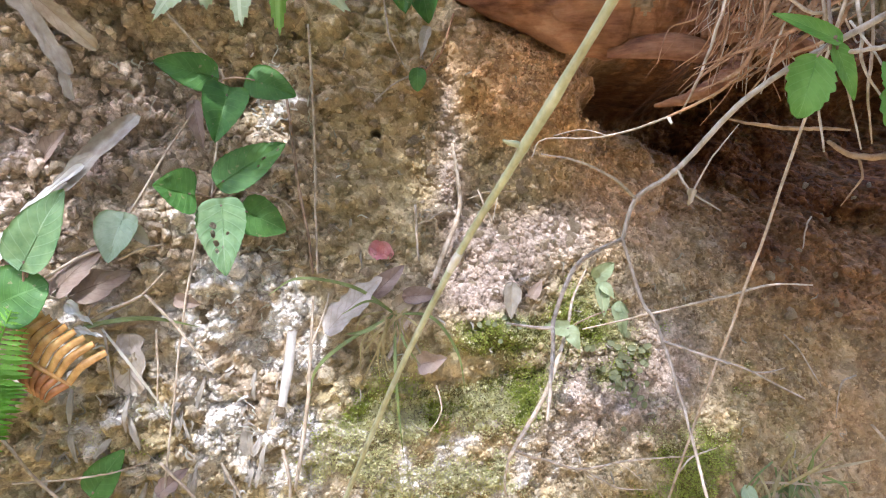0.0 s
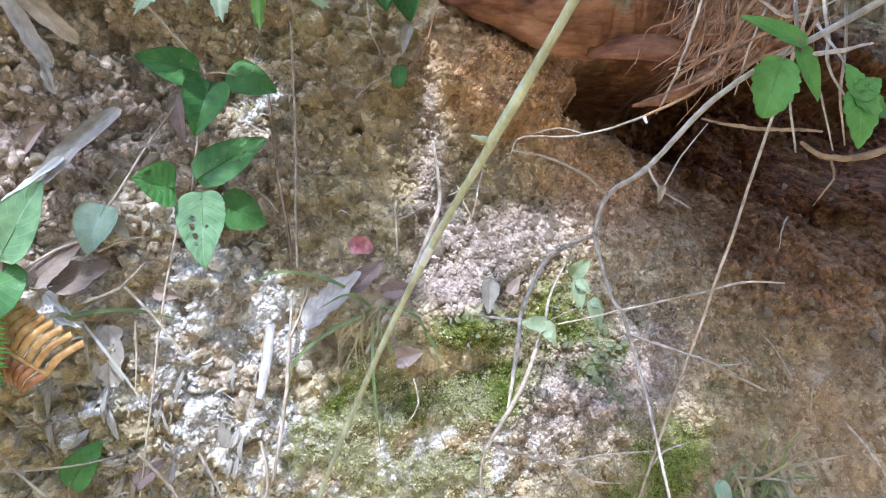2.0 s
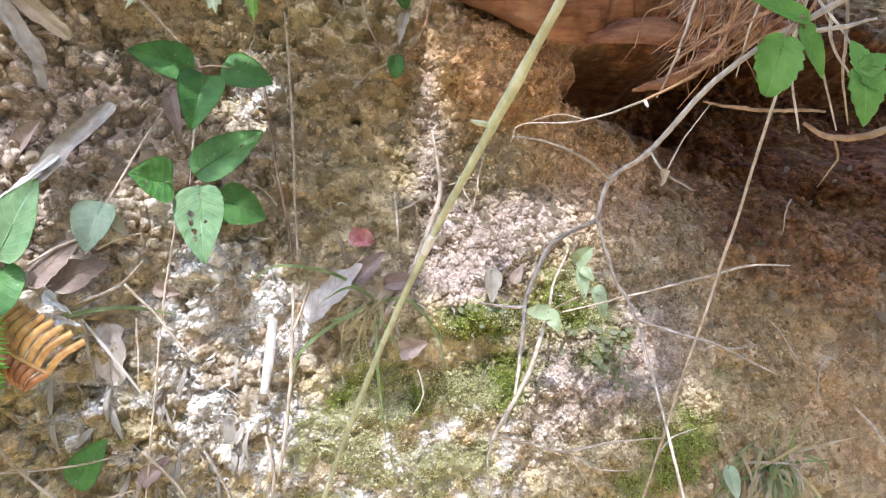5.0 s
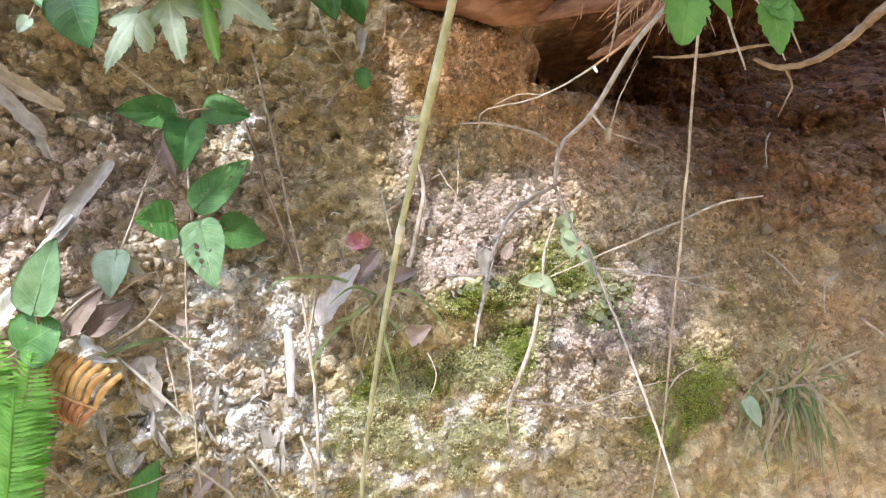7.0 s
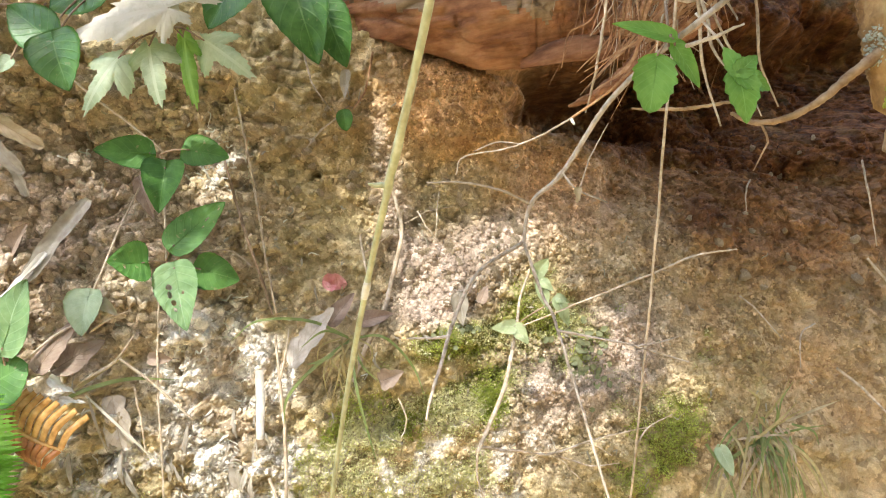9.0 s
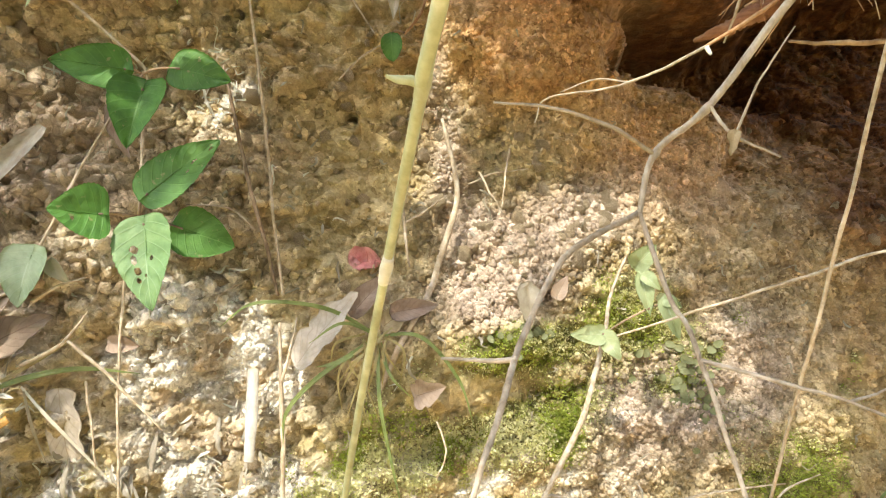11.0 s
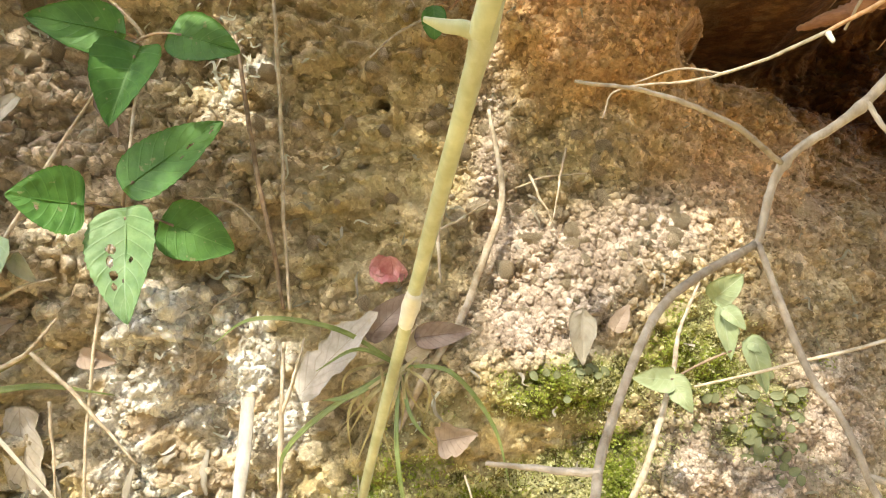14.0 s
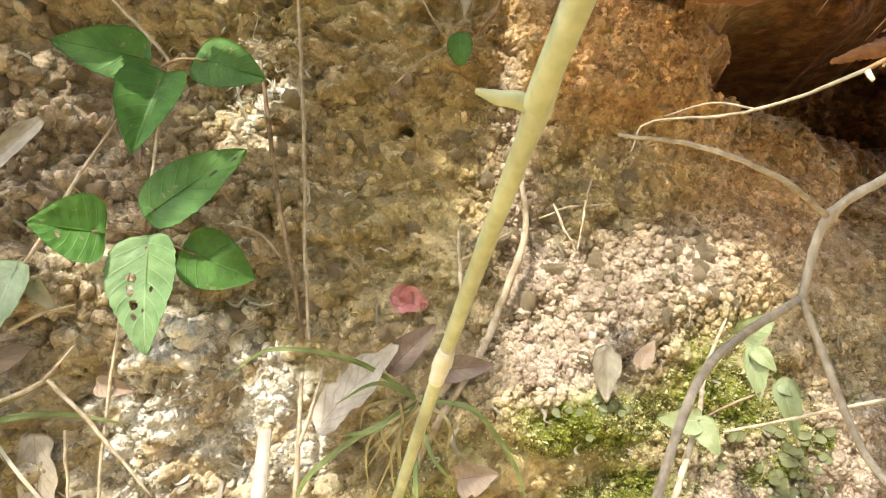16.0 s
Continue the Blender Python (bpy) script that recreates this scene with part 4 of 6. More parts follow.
# ---- the bare grey branch and its twigs ----
def branch():
    ob = thing("branch", (0.26, 0.32, 0.15), "bare grey forked branch hanging across the bank", "branch")
    part("limb", tube([(0.30, 0.31, 0.165), (0.2122, 0.3136, 0.1126), (0.1519, 0.3263, 0.0776), (0.1164, 0.3365, 0.0401), (0.0961, 0.3385, 0.0251), (0.088, 0.337, 0.0035)], [0.0019, 0.0017, 0.00145, 0.0013, 0.00115, 0.0010], 12, 10, 0.10, 0.0003, ((0.62, 0.35, 0.012), (0.8, 0.5, 0.012))), TWIG, ob)
    part("limb", tube([(0.0885, 0.338, 0.005), (0.0605, 0.3052, -0.0066), (0.0453, 0.2747, -0.0263), (0.0396, 0.2465, -0.037), (0.0343, 0.2187, -0.0472), (0.0320, 0.210, -0.0530)], [0.0011, 0.0010, 0.0009, 0.0008, 0.0006, 0.0004], 12, 9, 0.10, 0.0003), TWIG_SHADED, ob, "thin end of the fork, browner and darkened for shade")
    part("limb", tube([(0.0885, 0.337, 0.005), (0.0916, 0.315, -0.0232), (0.0935, 0.300, -0.0321), (0.0937, 0.282, -0.0465), (0.0946, 0.265, -0.0656), (0.0955, 0.250, -0.0868), (0.0966, 0.240, -0.1032), (0.098, 0.23, -0.13)], [0.0009, 0.0008, 0.0007, 0.0006, 0.0006, 0.0005], 12, 9, 0.10, 0.0003), TWIG_SHADED, ob, "thin end of the fork, browner and darkened for shade")
    for pts, r in (([(0.0955, 0.338, 0.0252), (0.080, 0.322, 0.0335), (0.062, 0.309, 0.0395), (0.043, 0.298, 0.0415)], 0.0011),
                   ([(0.1155, 0.336, 0.039), (0.121, 0.335, 0.029), (0.137, 0.337, 0.019)], 0.0010),
                   ([(0.1225, 0.335, 0.028), (0.131, 0.331, 0.045), (0.142, 0.327, 0.060)], 0.0007),
                   ([(0.0936, 0.290, -0.0394), (0.108, 0.284, -0.0440), (0.123, 0.2745, -0.0490), (0.1495, 0.2819, -0.0619)], 0.0009),
                   ([(0.125, 0.2752, -0.0499), (0.142, 0.296, -0.0535), (0.1575, 0.3147, -0.0549)], 0.0006),
                   ([(0.0430, 0.2640, -0.0305), (0.036, 0.265, -0.0305), (0.0245, 0.262, -0.0285)], 0.0011)):
        part("twig", tube(pts, [r * 0.75, r * 0.6, r * 0.35], 9, 7, 0.14, 0.0004), TWIG, ob)
    part("husk", blade((0.122, 0.334, 0.029), (0.120, 0.333, 0.021), 0.005, fold=0.5, ragged=0.5, ns=10, nr=8), LEAF_STRAW, ob)
    second = thing("twig", (0.16, 0.435, 0.09), "thin orange and white twig lying over the bank", "twig")
    part("stem", tube([(0.245, 0.455, 0.160), (0.208, 0.44, 0.124), (0.175, 0.432, 0.100), (0.143, 0.4333, 0.0838)], [0.0009, 0.0010, 0.0010, 0.0008], 12, 8, 0.12, 0.0007), ROOT, second, "orange bark on the older half")
    part("tip", tube([(0.1435, 0.4332, 0.084), (0.110, 0.445, 0.074), (0.068, 0.454, 0.073), (0.059, 0.454, 0.061)], [0.0008, 0.00065, 0.0005, 0.0003], 12, 8, 0.12, 0.0007), TWIG, second, "bleached bare tip")
    part("side_shoot", tube([(0.108, 0.446, 0.074), (0.092, 0.452, 0.079), (0.074, 0.458, 0.076)], [0.0005, 0.00045, 0.0003], 7, 6, 0.1), TWIG, second)
    part("nub", tube([(0.143, 0.432, 0.083), (0.144, 0.430, 0.079)], [0.0013, 0.0008], 4, 7), STALK_PALE, second)
    third = thing("twig", (0.2, 0.5, -0.03), "long thin pale twig resting against the soil", "twig")
    part("stem", tube([(0.0868, 0.4243, -0.0499), (0.128, 0.426, -0.0410), (0.175, 0.433, -0.0310), (0.215, 0.447, -0.0235), (0.2506, 0.4624, -0.0244)], [0.0005, 0.0007, 0.0008, 0.0008, 0.0005], 10, 7, 0.12, 0.0006), STRAW, third)
    thread = thing("tendril", (0.15, 0.46, -0.18), "long thin straw-coloured tendril hanging from above", "tendril")
    part("stem", tube([(0.185, 0.275, 0.17), (0.1778, 0.3108, 0.0963), (0.1696, 0.3481, 0.0237), (0.1638, 0.3864, -0.0417), (0.1577, 0.425, -0.1066), (0.1483, 0.4624, -0.1812), (0.14, 0.50, -0.24)], [0.0007, 0.0008, 0.0008, 0.0008, 0.0008, 0.0008, 0.0007], 12, 6, 0.1, 0.0005), STRAW, thread)
    part("side_shoot", tube([(0.153, 0.444, -0.146), (0.165, 0.452, -0.138), (0.185, 0.46, -0.134)], [0.0006, 0.0006, 0.0003], 7, 6), STRAW, thread)


branch()


# ---- leafy plants ----
def leaf_on(plant, base, tip, width, mat, label="", stalk_from=None, stem=VINE, **shape):
    shape.setdefault("fold", 0.14)
    leaf = part("leaf", blade(base, tip, width * 1.12, **shape), mat, plant, label)
    b, t = np.array(base), np.array(tip)
    mid = [b + (t - b) * f + np.array((0, 0.0002 + (shape.get("curl", 0.15)) * 0.9 * np.linalg.norm(t - b) * f * f, 0)) for f in (0.0, 0.3, 0.6, 0.9)]
    part("midrib", tube(mid, [width * 0.018, width * 0.014, width * 0.005], 5, 5, 0.05), mat, leaf)
    if stalk_from is not None:
        a = np.array(stalk_from)
        part("petiole", tube([a, (a + b) / 2 + np.array((0, -0.002, 0.001)), b], [0.0007, 0.0006, 0.0006], 6, 6, 0.1), stem, leaf)
    return leaf


def vine():
    ob = thing("vine", (-0.161, 0.41, -0.12), "trailing vine with broad green toothed leaves, some nibbled", "vine")
    part("stem", tube([(-0.166, 0.402, -0.16), (-0.161, 0.400, -0.120), (-0.155, 0.399, -0.066), (-0.150, 0.401, -0.020), (-0.143, 0.402, 0.014), (-0.137, 0.404, 0.030)], [0.0007, 0.0007, 0.0007, 0.0007, 0.0007, 0.0006], 10, 7, 0.12, 0.0008), STRAW, ob)
    part("stem", tube([(-0.137, 0.404, 0.030), (-0.136, 0.412, 0.069), (-0.135, 0.420, 0.102), (-0.146, 0.419, 0.119), (-0.170, 0.409, 0.147), (-0.19, 0.40, 0.17)], [0.0006, 0.0007, 0.0008, 0.0008, 0.0008, 0.0007], 10, 7, 0.12, 0.0006), STRAW, ob)
    top, low = (-0.137, 0.420, 0.104), (-0.137, 0.404, 0.030)
    leaf_on(ob, (-0.1365, 0.403, 0.1022), (-0.1640, 0.386, 0.1072), 0.0218, LEAF, "", top, face=(0.05, -1, 0.3), curl=0.06, fold=0.1)
    leaf_on(ob, (-0.1150, 0.4165, 0.1030), (-0.0900, 0.4180, 0.0945), 0.0208, LEAF, "", top, kind="heart", face=(0.0, -1, 0.35), curl=0.08, fold=0.16)
    leaf_on(ob, (-0.1270, 0.401, 0.0900), (-0.1282, 0.3835, 0.0612), 0.0232, LEAF, "folded green leaf showing its paler half", top, kind="heart", fold=0.62, curl=0.08, face=(0.32, -1, 0.25))
    leaf_on(ob, (-0.1278, 0.398, 0.0400), (-0.0945, 0.4075, 0.0642), 0.0225, LEAF, "green leaf with a few bitten holes", low, curl=0.06, fold=0.16, holes=((0.62, 0.16, 0.045, 0.07), (0.50, 0.35, 0.03, 0.06), (0.86, 0.3, 0.03, 0.12)), ns=72, nr=44)
    leaf_on(ob, (-0.1420, 0.3800, 0.0308), (-0.1535, 0.3620, 0.0338), 0.0235, LEAF, "green leaf creased along its midrib", low, kind="heart", curl=0.06, fold=0.35, face=(0.1, -1, 0.2), holes=((0.55, -0.30, 0.04, 0.07),), ns=64, nr=40)
    leaf_on(ob, (-0.1265, 0.3900, 0.0245), (-0.1205, 0.3765, -0.0140), 0.0250, LEAF_SOFT, "green leaf riddled with holes and brown spots", low, curl=0.08, fold=0.34, face=(0.1, -1, 0.2), holes=((0.30, 0.36, 0.05, 0.12), (0.42, 0.40, 0.06, 0.10), (0.55, 0.33, 0.05, 0.13), (0.66, 0.38, 0.035, 0.10), (0.42, -0.20, 0.03, 0.06), (0.60, 0.05, 0.02, 0.05)), ns=88, nr=56)
    leaf_on(ob, (-0.1165, 0.4065, 0.0220), (-0.0952, 0.4165, 0.0110), 0.0225, LEAF, "", low, kind="heart", curl=0.06, fold=0.14, face=(0.0, -1, 0.3))
    side = thing("vine", (-0.185, 0.395, 0.0), "slender vine shoot with a pale sunlit heart leaf", "vine")
    part("stem", tube([(-0.150, 0.410, 0.082), (-0.164, 0.400, 0.054), (-0.180, 0.388, 0.018), (-0.186, 0.386, 0.004), (-0.200, 0.378, -0.004), (-0.222, 0.368, -0.020), (-0.25, 0.36, -0.035)], [0.0006, 0.0007, 0.0008, 0.0008, 0.0008, 0.0008, 0.0007], 9, 7, 0.12, 0.0006), STRAW, side)
    leaf_on(side, (-0.182, 0.386, 0.016), (-0.187, 0.378, -0.007), 0.0225, LEAF_PALE, "pale grey-green heart-shaped leaf", None, kind="heart", fold=0.35, curl=0.1)
    part("bud", blade((-0.176, 0.390, 0.012), (-0.168, 0.388, 0.002), 0.008, fold=0.5, curl=0.3, ns=10, nr=8), LEAF_CREAM, side, "small pinkish white bud")
    big = thing("vine", (-0.21, 0.345, -0.02), "pale green folded leaf on a low shoot", "vine")
    leaf_on(big, (-0.207, 0.337, -0.006), (-0.189, 0.337, 0.030), 0.0245, LEAF_SOFT, "", (-0.213, 0.35, -0.03), fold=0.25, curl=0.05)
    part("stem", tube([(-0.207, 0.338, -0.006), (-0.210, 0.345, -0.02), (-0.215, 0.352, -0.035), (-0.217, 0.37, -0.06)], [0.0008, 0.0009, 0.0009, 0.0008], 7, 6), VINE, big)
    leaf_on(big, (-0.222, 0.338, -0.028), (-0.199, 0.340, -0.017), 0.0300, LEAF, "broad green leaf behind the fern", (-0.213, 0.35, -0.03), kind="round", fold=0.15)
    low_leaf = thing("seedling", (-0.205, 0.40, -0.143), "single upright dark green leaf of a seedling", "seedling")
    leaf_on(low_leaf, (-0.203, 0.396, -0.141), (-0.187, 0.394, -0.117), 0.0185, LEAF, "", (-0.208, 0.405, -0.155), fold=0.15)
    small = thing("seedling", (-0.018, 0.5, 0.13), "tiny seedling with a single round green leaf", "seedling")
    leaf_on(small, (-0.018, 0.487, 0.129), (-0.018, 0.483, 0.1125), 0.0115, LEAF, "", (-0.012, 0.502, 0.133), kind="round", fold=0.15, ns=14, nr=10)
    part("stem", tube([(0.008, 0.528, 0.182), (0.000, 0.510, 0.150), (-0.012, 0.499, 0.131)], [0.0010, 0.0008, 0.0006], 7, 6, 0.12, 0.0006), ROOT, small)
    part("stem", tube([(-0.047, 0.468, 0.101), (-0.036, 0.480, 0.115), (-0.020, 0.495, 0.128)], [0.0005, 0.0007, 0.0006], 7, 6, 0.12, 0.0004), STRAW, small)


def top_plants():
    ob = thing("creeper", (-0.15, 0.41, 0.24), "creeper with dark heart-shaped leaves hanging over the bank", "creeper")
    part("stem", tube([(-0.25, 0.40, 0.22), (-0.19, 0.385, 0.205), (-0.14, 0.385, 0.215), (-0.09, 0.39, 0.205), (-0.04, 0.40, 0.215), (0.0, 0.43, 0.20)], [0.0013] * 6, 10, 7, 0.12, 0.001), VINE, ob)
    for base, tip, w, kind, mat in (((-0.172, 0.370, 0.174), (-0.196, 0.370, 0.200), 0.026, "ovate", LEAF_DARK), ((-0.164, 0.360, 0.168), (-0.159, 0.356, 0.137), 0.030, "heart", LEAF_DARK),
                                    ((-0.142, 0.390, 0.213), (-0.182, 0.390, 0.203), 0.038, "ovate", LEAF_DARK), ((-0.053, 0.390, 0.203), (-0.082, 0.388, 0.172), 0.036, "heart", LEAF_DARK),
                                    ((-0.0368, 0.4487, 0.2327), (-0.0244, 0.4374, 0.1548), 0.0455, "ovate", LEAF_DARK), ((-0.0202, 0.485, 0.2095), (-0.0099, 0.4796, 0.1610), 0.0305, "ovate", LEAF_DARK),
                                    ((-0.215, 0.37, 0.215), (-0.232, 0.365, 0.185), 0.033, "heart", LEAF_DARK), ((-0.110, 0.40, 0.225), (-0.075, 0.40, 0.205), 0.034, "ovate", LEAF_DARK), ((-0.196, 0.368, 0.165), (-0.204, 0.366, 0.158), 0.010, "ovate", LEAF_PALE)):
        near = (base[0] * 0.9 - 0.005, 0.39, 0.205)
        leaf_on(ob, base, tip, w, mat, "", near, kind=kind, fold=0.25, curl=0.1)
    other = thing("maple_seedling", (-0.09, 0.40, 0.21), "seedling with pale sunlit lobed and toothed leaves", "seedling")
    stem = [(-0.085, 0.42, 0.24), (-0.092, 0.385, 0.205), (-0.10, 0.37, 0.175), (-0.10, 0.37, 0.155)]
    part("stem", tube(stem, [0.0016, 0.0014, 0.0010, 0.0008], 8, 7, 0.1), ROOT, other)
    for base, tip, w, mat, lobes in (((-0.090, 0.352, 0.172), (-0.150, 0.345, 0.172), 0.050, LEAF_CREAM, ((0, 1.0), (24, 0.66), (-26, 0.62), (70, 0.42), (-75, 0.40), (140, 0.5), (-130, 0.3))),
                                     ((-0.126, 0.357, 0.150), (-0.1535, 0.352, 0.125), 0.033, LEAF_PALE, ((0, 1.0), (60, 0.72), (-60, 0.72))),
                                     ((-0.108, 0.360, 0.155), (-0.107, 0.352, 0.121), 0.034, LEAF_PALE, ((0, 1.0), (62, 0.72), (-62, 0.72))),
                                     ((-0.088, 0.363, 0.158), (-0.088, 0.355, 0.117), 0.024, LEAF_BRIGHT, ((0, 1.0), (55, 0.5), (-55, 0.5))),
                                     ((-0.077, 0.366, 0.155), (-0.051, 0.360, 0.131), 0.030, LEAF_PALE, ((0, 1.0), (60, 0.72), (-60, 0.72))),
                                     ((-0.094, 0.358, 0.186), (-0.064, 0.355, 0.177), 0.026, LEAF_CREAM, ((0, 1.0), (60, 0.7), (-60, 0.7)))):
        leaf = part("leaf", lobed(base, tip, w * (1.08 if len(lobes) > 3 else 0.95), lobes=lobes, sharp=3.8 if len(lobes) > 3 else 4.3, teeth=11, curl=0.26), mat, other)
        part("petiole", tube([(-0.098, 0.370, 0.168), (np.array((-0.098, 0.370, 0.168)) + np.array(base)) / 2 + np.array((0, -0.003, 0.002)), base], [0.0007, 0.0006, 0.0005], 6, 6), VINE, leaf)


def right_sprigs():
    ob = thing("sprig", (0.174, 0.303, 0.10), "sprig with three bright green leaves on the branch", "sprig")
    part("stem", tube([(0.178, 0.315, 0.115), (0.174, 0.306, 0.100), (0.171, 0.301, 0.088)], [0.0008, 0.0007, 0.0006], 6, 6), VINE, ob)
    leaf_on(ob, (0.1645, 0.300, 0.0845), (0.1565, 0.298, 0.0580), 0.0200, LEAF_BRIGHT, "", (0.172, 0.302, 0.092), kind="round", teeth=6, tooth=0.18, fold=0.1, ragged=0.12)
    leaf_on(ob, (0.1745, 0.302, 0.0885), (0.1845, 0.302, 0.0665), 0.0092, LEAF_BRIGHT, "", (0.172, 0.302, 0.092), fold=0.2)
    leaf_on(ob, (0.1725, 0.300, 0.0925), (0.1470, 0.300, 0.1057), 0.0082, LEAF_BRIGHT, "", (0.172, 0.302, 0.092), fold=0.3)
    two = thing("sprig", (0.206, 0.31, 0.09), "small sprig with notched green leaves", "sprig")
    part("stem", tube([(0.200, 0.335, 0.112), (0.204, 0.32, 0.09), (0.206, 0.311, 0.072)], [0.0007, 0.0006, 0.0005], 6, 6), STRAW, two)
    for tip, w in (((0.207, 0.308, 0.046), 0.0165), ((0.222, 0.310, 0.061), 0.012), ((0.203, 0.312, 0.087), 0.010), ((0.217, 0.309, 0.079), 0.010)):
        leaf_on(two, (0.206, 0.310, 0.071), tip, w, LEAF_BRIGHT, "", None, teeth=5, tooth=0.22, fold=0.2, ns=20, nr=12)
    moss_sprig = thing("sprig", (0.0424, 0.4406, -0.133), "dry stalk with pale limp green leaves", "sprig")
    part("stem", tube([(0.1059, 0.505, -0.0150), (0.0936, 0.488, -0.0341), (0.0860, 0.470, -0.0520), (0.0687, 0.452, -0.0933), (0.0424, 0.436, -0.1329)], [0.0007, 0.0009, 0.0012, 0.0016, 0.0014], 10, 8, 0.12, 0.0006), STRAW, moss_sprig)
    for name, pts, radii in (("root", [(0.0424, 0.436, -0.1329), (0.0475, 0.448, -0.1332), (0.0675, 0.456, -0.1416), (0.0957, 0.468, -0.1512), (0.121, 0.478, -0.1497), (0.149, 0.486, -0.1493), (0.178, 0.492, -0.1497)], [0.0012, 0.0011, 0.0010, 0.0009, 0.0008, 0.0006, 0.0004]),
                             ("rootlet", [(0.0957, 0.468, -0.1512), (0.1045, 0.478, -0.163), (0.115, 0.485, -0.179)], [0.0007, 0.0006, 0.0004]), ("rootlet", [(0.0957, 0.468, -0.1512), (0.1225, 0.482, -0.1683), (0.147, 0.490, -0.1728)], [0.0007, 0.0006, 0.0003]),
                             ("rootlet", [(0.121, 0.478, -0.1497), (0.132, 0.484, -0.1562), (0.142, 0.488, -0.1658)], [0.0005, 0.0005, 0.0003])):
        part(name, tube(rested(spline(pts, 4), 0.001), radii, 3, 7, 0.12, 0.0006), STRAW, moss_sprig)
    part("side_shoot", tube([(0.0424, 0.436, -0.1329), (0.040, 0.438, -0.15), (0.043, 0.44, -0.18)], [0.0010, 0.0008, 0.0006], 8, 7, 0.12, 0.0006), STRAW, moss_sprig)
    for base, tip, w, kind, fold in (((0.083, 0.455, -0.053), (0.0675, 0.448, -0.0505), 0.0105, "ovate", 0.3), ((0.083, 0.455, -0.053), (0.0905, 0.450, -0.066), 0.0100, "ovate", 0.3), ((0.1045, 0.470, -0.0205), (0.1135, 0.458, -0.0110), 0.0112, "round", 0.5),
                                     ((0.1065, 0.466, -0.0225), (0.1085, 0.455, -0.044), 0.0085, "lance", 0.8), ((0.108, 0.462, -0.0245), (0.1145, 0.456, -0.032), 0.0070, "ovate", 0.6), ((0.1165, 0.458, -0.0385), (0.1215, 0.452, -0.0585), 0.0095, "ovate", 0.7), ((0.116, 0.458, -0.0375), (0.124, 0.454, -0.042), 0.0070, "ovate", 0.4)):
        leaf_on(moss_sprig, base, tip, w, LEAF_SPRIG, "", None, kind=kind, fold=fold, curl=0.2, tooth=0.0, wave=0.2, ragged=0.15, ns=16, nr=10)
    part("twig", tube([(0.083, 0.455, -0.053), (0.098, 0.458, -0.046), (0.118, 0.462, -0.039)], [0.0005, 0.0006, 0.0005], 6, 6), VINE, moss_sprig)


vine()
top_plants()
right_sprigs()


# ---- fern and bronze frond at the low left ----
def fern():
    ob = thing("fern", (-0.235, 0.36, -0.12), "bright yellow-green fern with fine toothed leaflets", "fern")
    for root, tip, n, long in (((-0.258, 0.345, -0.125), (-0.212, 0.335, -0.030), 40, 0.020), ((-0.250, 0.33, -0.14), (-0.219, 0.325, -0.048), 36, 0.018), ((-0.267, 0.34, -0.10), (-0.228, 0.33, -0.012), 36, 0.018)):
        a, b = np.array(root), np.array(tip)
        rachis = part("rachis", tube([a, (a + b) / 2 + np.array((0.004, -0.004, 0)), b], [0.0010, 0.0008, 0.0004], 8, 6), LEAF_FERN, ob)
        d = (b - a) / np.linalg.norm(b - a)
        across = np.cross(d, (0, -1, 0))
        for k in range(n):
            f = (k + 0.5) / n
            p = a + (b - a) * f + np.array((0.016, -0.016, 0)) * f * (1 - f)
            size = long * math.sin(math.pi * (0.12 + 0.86 * f)) ** 0.7
            for way in (-1, 1):
                q = p + (across * way + d * 0.35) * size + np.array((0, rng.normal(0.002, 0.002), 0))
                part("leaflet", blade(p, q, size * 0.24, ns=9, nr=5, teeth=4, tooth=0.7, fold=0.15, kind="lance"), LEAF_FERN, rachis)


def bronze_frond():
    ob = thing("frond", (-0.205, 0.37, -0.07), "dead bronze frond with glossy close-set curved ribs", "frond")
    mid = spline([(-0.2250, 0.354, -0.0484), (-0.2100, 0.352, -0.0600), (-0.1940, 0.354, -0.0705)], 12)
    part("midrib", tube(mid[::4], [0.0012, 0.0014, 0.0008], 5, 7), BRONZE, ob)
    for k in range(8):
        p = mid[int(1 + k * (len(mid) - 3) / 7)]
        q = p + np.array((0.0165 + 0.0006 * k, -0.001, 0.0165 + 0.0004 * k * (7 - k) / 2))
        m = (p + q) / 2 + np.array((-0.0012, -0.0030, 0.0014))
        part("rib", ribbon([p, m, q], [0.0044, 0.0047, 0.0036], fold=-0.1, belly=0.5), BRONZE, ob)
        if k > 0:
            q = p * 0.35 + np.array((-0.2140, 0.355, -0.0845)) * 0.65
            m = (p + q) / 2 + np.array((-0.001, -0.0035, 0))
            part("rib", ribbon([p, m, q], [0.0044, 0.0044, 0.0026], fold=-0.1, belly=0.5), BRONZE_RED, ob)


fern()
bronze_frond()


